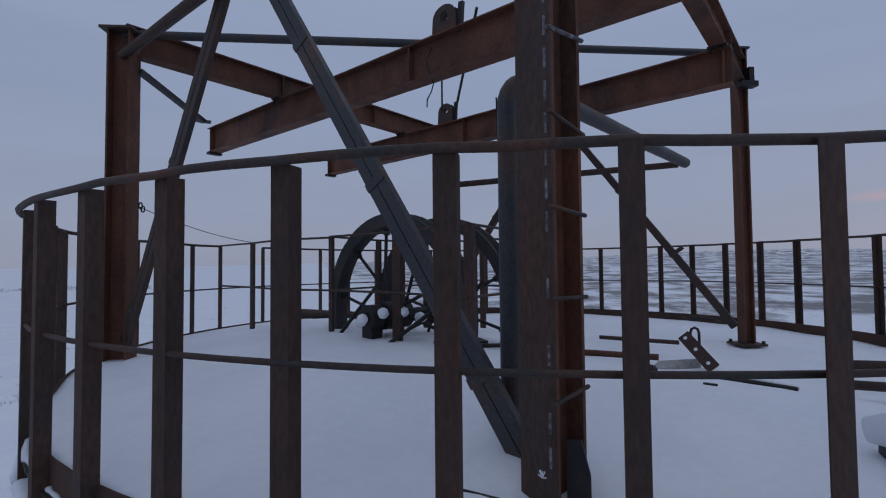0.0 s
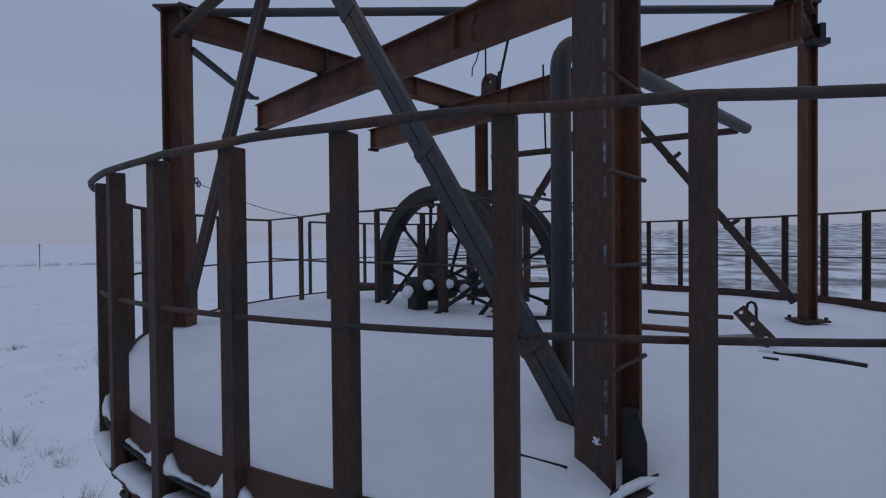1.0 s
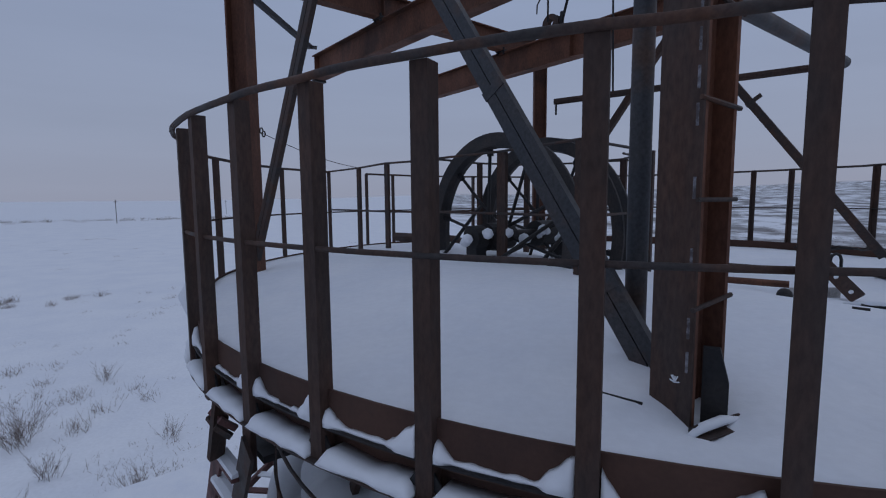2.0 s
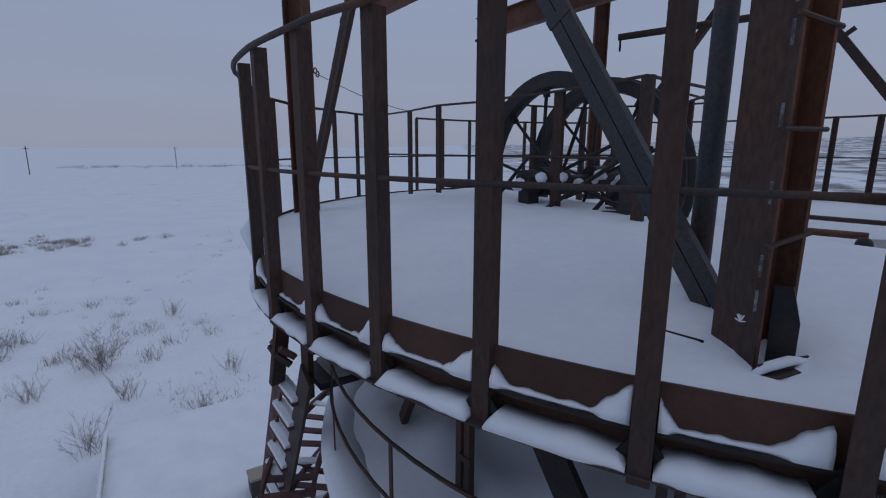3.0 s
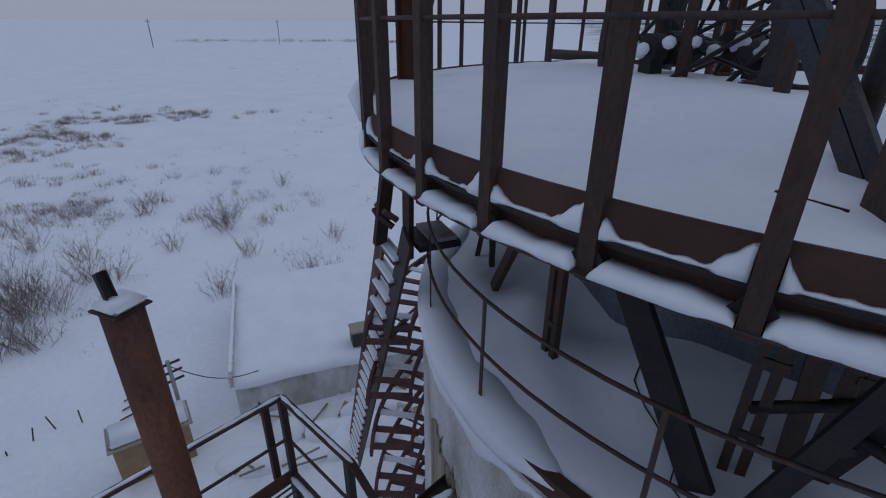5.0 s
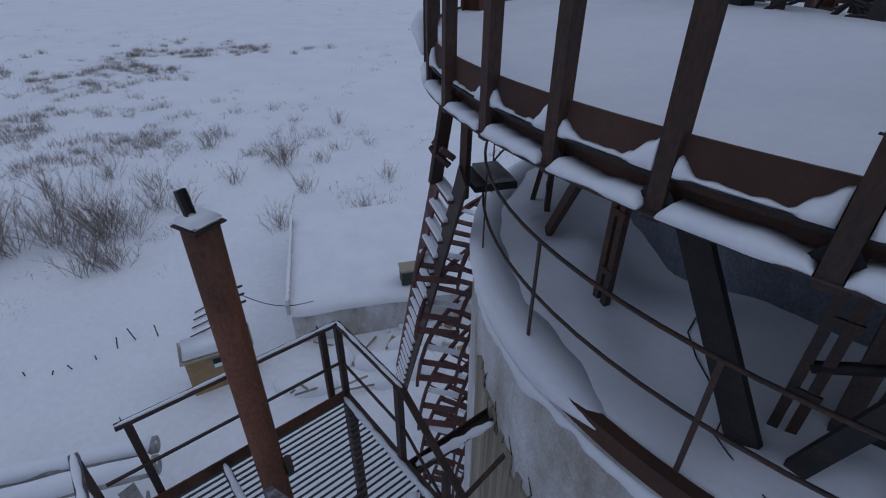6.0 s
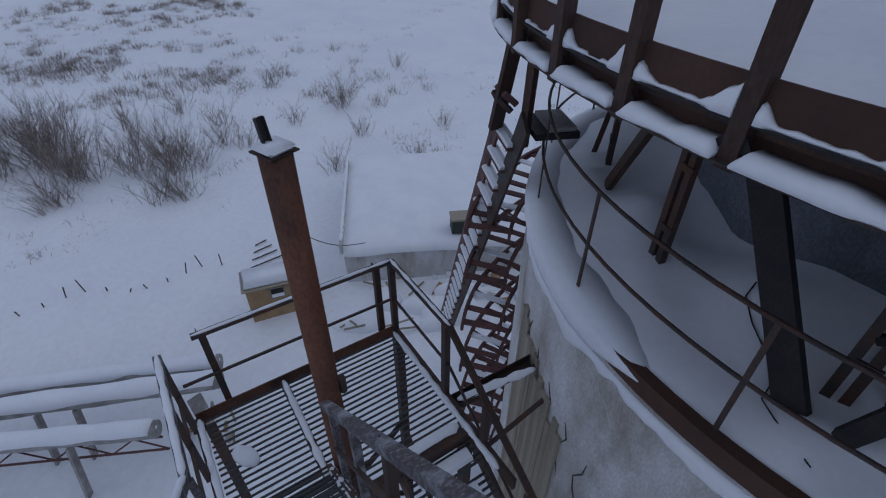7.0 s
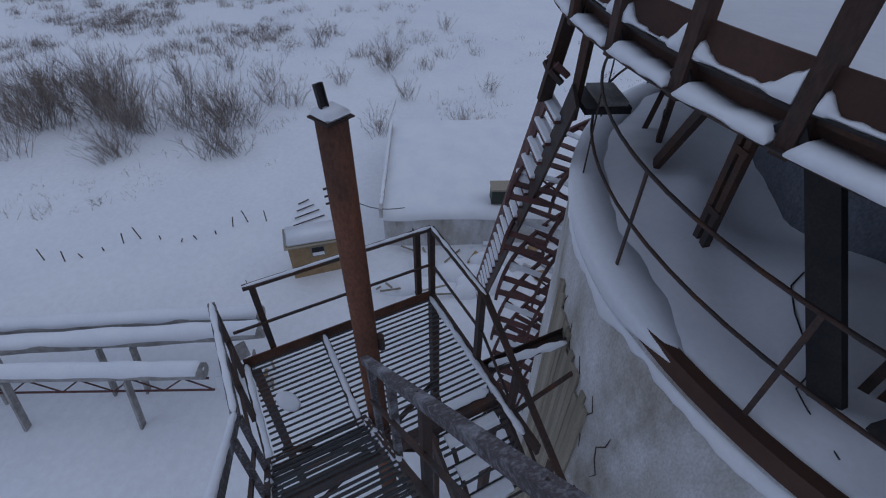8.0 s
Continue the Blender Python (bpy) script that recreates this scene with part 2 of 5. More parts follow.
def ground_height(x, y):
    d = math.hypot(x, y)
    h = GZ + 0.25 * noise.noise(Vector((x * 0.06, y * 0.06, 0))) * min(1, d / 12)
    h += 0.10 * noise.noise(Vector((x * 0.3, y * 0.3, 5)))
    side = max(0.0, (0.8 * x + y) / (d + 1e-6))          # valley beyond the tower
    h -= 14 * side * min(1, max(0, (d - 40) / 160)) * max(0, 1 - d / 1400)
    far = max(0, (d - 700) / 3000)
    h += far * (60 + 40 * noise.noise(Vector((x * 0.0012, y * 0.0012, 9)))) * (0.25 + 0.75 * side)
    return h


def build_ground():
    bm = B()
    rings_ = [0.0] + [1.2 * 1.085 ** i for i in range(102)]
    seg = 144
    prev = None
    for r in rings_:
        if r == 0:
            row = [bm.verts.new((0, 0, ground_height(0, 0)))]
        else:
            row = [bm.verts.new((r * math.cos(2 * math.pi * i / seg), r * math.sin(2 * math.pi * i / seg), ground_height(r * math.cos(2 * math.pi * i / seg), r * math.sin(2 * math.pi * i / seg)))) for i in range(seg)]
        if prev:
            for i in range(seg):
                if len(prev) == 1:
                    bm.faces.new((prev[0], row[i], row[(i + 1) % seg]))
                else:
                    bm.faces.new((prev[i], row[i], row[(i + 1) % seg], prev[(i + 1) % seg]))
        prev = row
    g = part("ground", bm, FIELD, smooth=True)
    tagged(g, "snow-covered open tundra with scrub in the distance", "ground", kind="structure")


build_ground()

# ---- tower: wall, roof, rim ----
TR, RZ = 3.71, -1.95                     # tower radius, roof rim height
tower = thing("tower", "round rendered tower with a snow-covered roof and rusted rim", "tower", kind="structure")
bm = B()
ring(bm, [(TR, GZ - 0.5 - RZ), (TR, 0.0), (TR - 0.25, 0.0), (TR - 0.25, GZ - 0.5 - RZ)], RZ, n=120)
part("wall", bm, CONCRETE, tower, "pale stained render wall with frozen snow", True)
bm = B()
ring(bm, [(TR + 0.012, -0.10), (TR + 0.02, -0.10), (TR + 0.02, 0.05), (TR - 0.07, 0.05), (TR - 0.07, 0.04), (TR + 0.012, 0.04)], RZ, n=120)
part("rim_beam", bm, BAND, tower, "rusted brown rim angle")


def roof_height(x, y):
    r = math.hypot(x - CX, y - CY)
    a = math.atan2(-(x - CX), -(y - CY))
    t = max(0, (TR - 0.06 - r) / (TR - 0.06))
    h = RZ + 0.02 + 0.72 * t ** 0.9 + 1.1 * max(0, t - 0.35) ** 1.3
    h += 0.16 * noise.noise(Vector((x * 1.1, y * 1.1, 2))) * min(1, 5 * t) + 0.055 * noise.noise(Vector((x * 3, y * 3, 7))) * min(1, 8 * t)
    for ba, br, bw, bh in ((20, 3.09, 0.16, 0.08), (-6.5, 3.37, 0.16, 0.12), (43, 3.17, 0.18, 0.16), (-13, 3.12, 0.16, 0.14), (4, 2.67, 0.25, 0.12), (31, 2.77, 0.25, 0.14)):
        p = polar(br, ba)
        h += bh * math.exp(-((x - p.x) ** 2 + (y - p.y) ** 2) / (bw * bw))
    return h


def disc(fn, rmax, nr, seg, bm):
    prev = [bm.verts.new((CX, CY, fn(CX, CY)))]
    for i in range(1, nr + 1):
        r = rmax * i / nr
        row = []
        for j in range(seg):
            p = polar(r, 360 * j / seg)
            row.append(bm.verts.new((p.x, p.y, fn(p.x, p.y))))
        for j in range(seg):
            if len(prev) == 1:
                bm.faces.new((prev[0], row[j], row[(j + 1) % seg]))
            else:
                bm.faces.new((prev[j], row[j], row[(j + 1) % seg], prev[(j + 1) % seg]))
        prev = row
    return prev


bm = B()
edge = disc(roof_height, TR - 0.06, 40, 160, bm)
low = [bm.verts.new((v.co.x, v.co.y, RZ - 0.15)) for v in edge]
for j in range(len(edge)):
    bm.faces.new((edge[j], low[j], low[(j + 1) % len(edge)], edge[(j + 1) % len(edge)]))
tagged(part("roof_snow", bm, SNOW, None, "", True), "deep drifted snow over the tower roof", "snow", kind="stuff")

# ---- deck ----
deck = thing("deck", "round steel deck with a rusted edge band", "deck", kind="structure")
bm = B()
ring(bm, [(0.02, -0.10), (R - 0.075, -0.10), (R - 0.075, -0.06), (0.02, -0.06)], 0.0)
part("floor_plate", bm, DARK, deck)
bm = B()
ring(bm, [(R - 0.07, -0.054), (R - 0.06, -0.054), (R - 0.06, 0.08), (R - 0.07, 0.08)], 0.0)
part("edge_band", bm, BAND, deck, "rusted brown steel edge band")
bm = B()
ring(bm, [(R - 0.115, -0.192), (R - 0.105, -0.192), (R - 0.105, -0.064), (R - 0.115, -0.064)], 0.0)
part("lower_web", bm, BAND, deck, "dark set-back lower web")
bm = B()
ring(bm, [(R - 0.20, -0.20), (R + 0.008, -0.20), (R + 0.008, -0.192), (R - 0.20, -0.192)], 0.0)
part("edge_flange", bm, DARK, deck)

COLS = {"A": (-0.112, 1.835), "B": (-4.20, 3.55), "C": (1.785, 6.20), "D": (-2.29, 7.78)}


def deck_snow_height(x, y):
    r = math.hypot(x - CX, y - CY)
    t = min(1.0, max(0.0, (R - 0.08 - r) / 1.6))
    h = 0.062 + 0.15 * (t * t * (3 - 2 * t))
    h += 0.05 * noise.noise(Vector((x * 0.8, y * 0.8, 3))) * t + 0.012 * noise.noise(Vector((x * 3.5, y * 3.5, 1))) * min(1, 4 * t)
    h += 0.016 * noise.noise(Vector((x * 4.2, y * 2.6, 6))) * min(1, max(0, x - 0.1)) * min(1, 3 * t)
    k = min(1.0, max(0.0, ((x + 0.6) * 0.5 + (y - 3.6) * 0.7) / 2.0))     # thin wind-swept snow on the far side
    k = k * k * (3 - 2 * k)
    h = h * (1 - k) + k * (-0.035 + 0.03 * noise.noise(Vector((x * 1.3, y * 1.3, 4))))
    d2 = (x - COLS["A"][0] - 0.06) ** 2 + (y - COLS["A"][1] + 0.12) ** 2
    h -= (h + 0.02) * 0.9 * math.exp(-d2 / 0.016)
    for cx, cy in COLS.values():
        d2 = (x - cx) ** 2 + (y - cy) ** 2
        h -= max(0.0, h - 0.05) * 0.7 * math.exp(-d2 / 0.03)
    return h


bm = B()
edge = disc(deck_snow_height, R - 0.072, 70, 220, bm)
low = [bm.verts.new((v.co.x, v.co.y, -0.058)) for v in edge]
for j in range(len(edge)):
    bm.faces.new((edge[j], low[j], low[(j + 1) % len(edge)], edge[(j + 1) % len(edge)]))
tagged(part("deck_snow", bm, SNOW, None, "", True), "smooth deep snow lying on the round deck", "snow", kind="stuff")

# ---- outer railing ----
# posts round the ring: angle in degrees and how far each stands off the true circle; a gap stands open where a walkway once joined
POST_ANGLES = ([-30.4, -24.0, -17.58, -11.1, -4.66, 2.4, 9.14, 15.8, 22.6, 29.63, 36.9, 44.1, 51.2, 58.0, 65.2, 72.4, 79.4, 86.3, 93.3]
               + [104.15 + 7.54 * k for k in range(12)] + [194.65 + 7.2 * k for k in range(19)])
POST_OFF = {-24.0: 0.03, -17.58: 0.037, -11.1: 0.024, 2.4: -0.025, 9.14: -0.019, 15.8: -0.008, 29.63: -0.013}


def post_place(a, z=0.0, inset=0.0):
    return polar(R + POST_OFF.get(a, 0.0) - inset, a, z)


railing = thing("railing", "rusted steel railing round the deck with angle posts", "railing")
TOPZ = 1.215
bm = B()
prism(bm, [(-0.032, 0.0), (0.032, 0.0), (0.032, -0.066), (0.026, -0.066), (0.026, -0.006), (-0.032, -0.006)], (0, 0, -0.225), (0, 0, TOPZ))
post0 = part("post", bm, RUST, railing)
for i, a in enumerate(POST_ANGLES):
    o = post0 if i == 0 else new("post", post0.data)
    o.parent = railing
    o.matrix_basis = Matrix.Translation(post_place(a)) @ pose(0, 0, 0, 0, 0, -a + 180)
bm = B()
run = POST_ANGLES[19:] + [v + 360 for v in POST_ANGLES[:19]]
rail_line = []
for p, q in zip(run, run[1:]):
    for u in (0.0, 0.34, 0.67):
        o0 = POST_OFF.get(p if p in POST_OFF else p - 360, 0.0)
        o1 = POST_OFF.get(q if q in POST_OFF else q - 360, 0.0)
        rail_line.append(polar(R + 0.006 + o0 + (o1 - o0) * u, p + (q - p) * u, TOPZ + 0.004 + 0.004 * math.sin(p * 1.7 + 2 * u)))
rail_line.append(polar(R + 0.006, run[-1], TOPZ + 0.004))
tube(bm, rail_line, 0.0155, 8)
part("top_rail", bm, DARK, railing, "dark round steel top rail", True)
bm = B()
ring(bm, [(R - 0.030 + x, y) for x, y in ngon(0.011, 6)], 0.62)
part("mid_rail", bm, DARK, railing, "", True)

# snow clinging to the ledge under the edge band, bay by bay
def ledge_snow():
    bm = B()
    rnd = random.Random(4)
    bays = list(zip(POST_ANGLES, POST_ANGLES[1:] + [POST_ANGLES[0] + 360]))
    for i, (left, right) in enumerate(bays):
        a0, a1 = left + 0.5, right - 0.5
        n = 16
        heap0, heap1 = rnd.uniform(0.06, 0.115), rnd.uniform(0.02, 0.10)
        base = rnd.uniform(0.040, 0.062)
        rows = []
        for k in range(n + 1):
            u = k / n
            a = a0 + (a1 - a0) * u
            e = min(1, 16 * u, 16 * (1 - u)) ** 0.5
            wob = noise.noise(Vector((i * 3.1, u * 4.0, 2.0)))
            h = (base + 0.02 * wob) * (0.35 + 0.65 * e)
            out = 0.006 + 0.014 * wob
            sec = [(R - 0.104, -0.19), (R + out, -0.194), (R + out + 0.010, -0.19 + 0.4 * h), (R + out - 0.010, -0.19 + 0.85 * h), (R - 0.02, -0.19 + h), (R - 0.104, -0.19 + h * 0.9)]
            rows.append([bm.verts.new(polar(r, a, z)) for r, z in sec])
        for p, q in zip(rows, rows[1:]):
            for j in range(6):
                bm.faces.new((p[j], p[(j + 1) % 6], q[(j + 1) % 6], q[j]))
        bm.faces.new(rows[0])
        bm.faces.new(rows[-1][::-1])
        # snow on the upper ledge: a thin line that drifts up into wedges beside the posts
        w0, w1 = rnd.uniform(0.16, 0.34), rnd.uniform(0.12, 0.30)
        heap1 = heap1 if heap1 > 0.06 else 0.0
        bare = rnd.uniform(0.45, 0.6) if rnd.random() < 0.6 else 2.0
        rows = []
        m = 30
        for k in range(m + 1):
            u = k / m
            a = a0 + (a1 - a0) * u
            rag = noise.noise(Vector((i * 1.7, u * 9, 5.0)))
            h = heap0 * max(0, 1 - u / w0) ** 0.95 + heap1 * max(0, 1 - (1 - u) / w1) ** 1.2
            h += 0.012 + 0.008 * rag if abs(u - bare) > 0.12 else 0.003
            h = max(0.002, h + (0.022 * rag if h > 0.03 else 0))
            th = 0.012 + 0.026 * min(1, h / 0.05)
            lift = -0.056
            rows.append([bm.verts.new(polar(r, a, z)) for r, z in ((R - 0.061, lift), (R - 0.061 + th, lift), (R - 0.061 + th, lift + h * 0.45), (R - 0.061 + th * 0.6, lift + h * 0.9), (R - 0.061, lift + h))])
        for p, q in zip(rows, rows[1:]):
            for j in range(5):
                bm.faces.new((p[j], p[(j + 1) % 5], q[(j + 1) % 5], q[j]))
        bm.faces.new(rows[0])
        bm.faces.new(rows[-1][::-1])
    tagged(part("ledge_snow", bm, SNOW, None, "", True), "snow ridges clinging to the deck edge ledge", "snow", kind="stuff")


ledge_snow()
bm = B()
clump_pts = [post_place(44.1, -0.16, -0.05), post_place(45.5, -0.07, -0.085), post_place(46.8, 0.02, -0.10), post_place(48.0, 0.10, -0.07), post_place(48.6, 0.15, -0.04)]
tube(bm, clump_pts, [0.03, 0.055, 0.065, 0.05, 0.015], 12)
for v in bm.verts:
    v.co += Vector((1, 1, 1)) * 0.018 * noise.noise(v.co * 9)
tagged(part("snow_clump", bm, SNOW, None, "", True), "rounded clump of snow clinging to the railing foot", "snow")
# dark stiffener ring and triangular gussets behind each post
bm = B()
ring(bm, [(R - 0.114, -0.064), (R - 0.026, -0.064), (R - 0.026, -0.056), (R - 0.114, -0.056)], 0.0)
part("edge_stiffener", bm, BLACK, deck)
bm = B()
tri = [bm.verts.new(v) for v in ((0, 0, 0), (0.075, 0, -0.11), (-0.075, 0, -0.11))]
tri2 = [bm.verts.new(v.co + Vector((0, 0.008, 0))) for v in tri]
bm.faces.new(tri)
bm.faces.new(tri2[::-1])
for k in range(3):
    bm.faces.new((tri[k], tri[(k + 1) % 3], tri2[(k + 1) % 3], tri2[k]))
g0 = part("gusset", bm, BLACK, deck)
for i, a in enumerate(POST_ANGLES):
    o = g0 if i == 0 else new("gusset", g0.data)
    o.parent = deck
    o.matrix_basis = Matrix.Translation(polar(R - 0.045, a, -0.05)) @ pose(0, 0, 0, 0, 0, -a + 180)

# ---- head frame ----
ZB = 2.98


def col(k, z):
    return Vector((*COLS[k], z))


def lerp(p, q, t):
    return p + (q - p) * t


def column(key, top, spin, w=0.20):
    x, y = COLS[key]
    t = thing("column", "rusted steel column with wide flanges standing in the deck snow", "column", "head frame columns")
    b = B()
    prism(b, hsec(w, w, 0.016, 0.012), (x, y, -0.055), (x, y, top), spin=90 - spin)
    part("shaft", b, RUSTRED, t)
    if key == "A":
        b = B()
        c, n = math.cos(radians(spin)), math.sin(radians(spin))
        prism(b, rect(w + 0.004, 0.010), (x - c * (w / 2 + 0.005), y - n * (w / 2 + 0.005), -0.05), (x - c * (w / 2 + 0.005), y - n * (w / 2 + 0.005), top), spin=90 - spin)
        part("cover_plate", b, RUST, t, "dark scratched cover plate")
        b = B()
        for k in range(9):
            a = radians(20 + 18 * k)
            o = Vector((x - c * (w / 2 + 0.0108), y - n * (w / 2 + 0.0108), 0.155)) + Vector((-n, c, 0)) * -0.02
            w_ = 0.6 + 0.5 * math.sin(k * 4.3)
            q = o + Vector((-n, c, 0)) * (-0.034 * w_ * math.cos(a) + 0.006 * math.sin(k * 7.0)) + Vector((0, 0, 0.032 * w_ * math.sin(a)))
            prism(b, rect(0.004, 0.002), o, q, up=(-c, -n, 0))
        part("frost_star", b, SNOW, t, "splash of frost")
    b = B()
    box(b, x, y, 0.0, w + 0.16, w + 0.16, 0.025, spin)
    part("base_plate", b, DARK, t)
    for sx in (-1, 1):
        for sy in (-1, 1):
            b = B()
            p = pose(x, y, 0, 0, 0, spin) @ Vector((sx * (w / 2 + 0.05), sy * (w / 2 + 0.05), 0.012))
            bolt(b, p, 0.018, 0.03)
            part("anchor_bolt", b, BLACK, t)
    return t


colA = column("A", 3.55, 53, 0.162)
colB = column("B", 3.17, 22, 0.205)
colC = column("C", 3.36, 22, 0.125)
colD = column("D", 2.97, 22, 0.20)
ax, ay = COLS["A"]
for k, (z, lift) in enumerate(((0.44, 0.018), (0.787, 0.0), (1.10, -0.012), (1.42, -0.03), (1.75, 0.0), (2.09, 0.0), (2.42, 0.01), (2.75, 0.0))):
    b = B()
    tube(b, [(ax + 0.005, ay - 0.128, z - lift), (ax + 0.125, ay + 0.03, z + lift)], 0.0085, 6)
    part("rung", b, FROST if k == 4 else DARK, colA, "bent round climbing rung")
b = B()
q = [(0.045, -0.065, 0.0), (0.125, -0.07, 0.0), (0.125, -0.07, 0.17), (0.095, -0.067, 0.29), (0.045, -0.065, 0.29)]
q1 = [b.verts.new((ax + u, ay + v, w)) for u, v, w in q]
q2 = [b.verts.new((ax + u + 0.002, ay + v + 0.012, w)) for u, v, w in q]
b.faces.new(q1)
b.faces.new(q2[::-1])
for k in range(5):
    b.faces.new((q1[k], q1[(k + 1) % 5], q2[(k + 1) % 5], q2[k]))
part("gusset", b, BLACK, colA, "black stiffener plate at the column foot")
b = B()
for k in range(26):
    z = 0.25 + k * 0.115
    if noise.noise(Vector((k * 0.7, 0, 0))) > -0.15:
        box(b, ax - 0.003 - 0.002, ay - 0.1465, z, 0.007, 0.006, 0.07 + 0.05 * abs(noise.noise(Vector((k, 3, 0)))), 45)
part("frost_streak", b, FROST, colA, "frosted weld along the flange edge")
# angle bars and lumps of snow at the column foot
b = B()
prism(b, lsec(0.04), (ax + 0.02, ay - 0.20, 0.02), (ax + 0.16, ay - 0.03, 0.02))
part("foot_angle", b, RUST, colA)
b = B()
tube(b, [(ax + 0.0, ay - 0.24, 0.03), (ax + 0.05, ay - 0.18, 0.052), (ax + 0.11, ay - 0.10, 0.055), (ax + 0.16, ay - 0.04, 0.045)], [0.008, 0.016, 0.017, 0.008], 8)
tagged(part("snow_lump", b, SNOW, None, "", True), "small snow ridge on the column foot", "snow")
for key, c in (("B", colB), ("C", colC), ("D", colD)):
    x, y = COLS[key]
    b = B()
    box(b, x, y, {"B": 3.18, "C": 3.37, "D": 2.975}[key], *{"B": (0.30, 0.30), "C": (0.17, 0.17), "D": (0.24, 0.24)}[key], 0.022, 20)
    part("cap_plate", b, DARK, c)


b = B()
box(b, COLS["C"][0] + 0.085, COLS["C"][1] - 0.02, 3.02, 0.06, 0.14, 0.22, 22)
box(b, COLS["C"][0] + 0.05, COLS["C"][1] - 0.12, 2.92, 0.20, 0.10, 0.06, 22)
part("head_bracket", b, BLACK, colC, "black bracket at the column head")


def beam(name, label, p0, p1, w, h, mat, profile=None, category="beam", stiff=()):
    t = thing(name, label, category)
    p0, p1 = Vector(p0), Vector(p1)
    b = B()
    prism(b, profile or hsec(w, h), p0, p1)
    part("section", b, mat, t)
    ang = math.degrees(math.atan2((p1 - p0).y, (p1 - p0).x))
    for u in stiff:
        p = lerp(p0, p1, u)
        b = B()
        box(b, p.x, p.y, p.z, 0.012, w * 0.92, h - 0.03, ang)
        part("web_stiffener", b, mat, t)
    return t


beam("cross_beam", "rusted steel cross beam between two columns", col("B", ZB + 0.14), lerp(col("B", ZB + 0.14), col("D", ZB + 0.14), 1.03), 0.14, 0.28, RUSTRED, stiff=(0.35, 0.66))
beam("cross_beam", "rusted steel cross beam between two columns", lerp(col("A", ZB + 0.14), col("C", ZB + 0.14), -0.05), lerp(col("A", ZB + 0.14), col("C", ZB + 0.14), 1.03), 0.14, 0.28, RUSTRED, stiff=(0.3, 0.8))
M1a, M1b = Vector((-5.22, 5.87, ZB - 0.19)), Vector((1.0, 3.14, ZB - 0.19))
M2a, M2b = Vector((-4.45, 7.93, ZB - 0.19)), Vector((1.42, 5.10, ZB - 0.19))
for p, q, st in ((M1a, M1b, (0.01, 0.6)), (M2a, M2b, (0.01, 0.5, 0.99))):
    hb = beam("hoist_beam", "long rusted hoist beam hung under the cross beams", p, q, 0.16, 0.36, RUSTRED, stiff=st)
    ang = math.degrees(math.atan2((q - p).y, (q - p).x))
    b = B()
    e = lerp(p, q, 0.008)
    box(b, e.x, e.y, e.z - 0.195, 0.09, 0.19, 0.03, ang)
    part("end_stop", b, BLACK, hb)
    # clamps where it hangs under a cross beam
    for k1, k2 in (("B", "D"), ("A", "C")):
        c0, c1 = col(k1, 0).xy, col(k2, 0).xy
        d, f = (q - p).xy, c1 - c0
        den = d.x * f.y - d.y * f.x
        u = ((c0 - p.xy).x * f.y - (c0 - p.xy).y * f.x) / den
        if 0 < u < 1.05:
            x = lerp(p, q, min(u, 0.985))
            b = B()
            box(b, x.x, x.y, ZB - 0.003, 0.17, 0.24, 0.022, ang)
            for sx in (-1, 1):
                for sy in (-1, 1):
                    o = pose(x.x, x.y, ZB - 0.05, 0, 0, ang) @ Vector((sx * 0.06, sy * 0.10, 0))
                    bolt(b, o, 0.016, 0.09)
            part("clamp", b, BLACK, hb)
# braces of paired channels with a slot between
mid_ab = Vector((-2.30, 2.82, 3.33))
mid_cd = (col("C", 3.05) + col("D", 3.05)) / 2


def brace(a, m, gap, w, mat, plates):
    t = thing("brace", "dark steel diagonal brace of paired channels" if gap else "dark steel diagonal brace", "brace", "braces")
    p0, p1 = Vector({"A": (-0.235, 2.003, 0.09)}.get(a, lerp(col(a, 0.10), m, 0.035))), m
    d = (p1 - p0).normalized()
    s = d.cross(Vector((-0.32, -0.95, 0))).normalized()
    if gap:
        for g in (-1, 1):
            b = B()
            o = s * g * (w / 2 + gap / 2)
            prism(b, usec(w, 0.045), p0 + o, p1 + o, up=(0.32, 0.95, 0))
            part("channel", b, mat, t)
    else:
        b = B()
        prism(b, lsec(w, 0.009), p0, p1, up=(0.3, 0.95, 0))
        part("angle", b, mat, t)
    for u in plates:
        p = lerp(p0, p1, u)
        b = B()
        prism(b, rect(0.05, 0.010), p - s * (w + 0.008), p + s * (w + 0.008), up=(0.32, 0.95, 0))
        part("batten", b, mat, t)
    return t


brace("A", mid_ab, 0.006, 0.060, GREY, (0.1, 0.39, 0.68))
brace("B", mid_ab, 0.010, 0.062, DARK, (0.1, 0.5))
brace("C", mid_cd, 0.0, 0.085, DARK, (0.3, 0.6))
brace("D", mid_cd, 0.0, 0.085, RUST, (0.5,))


def bar(name, label, pts, r, mat, category="pipe", n=10):
    b = B()
    tube(b, pts, r, n)
    return tagged(part(name, b, mat, None, "", True), label, category)


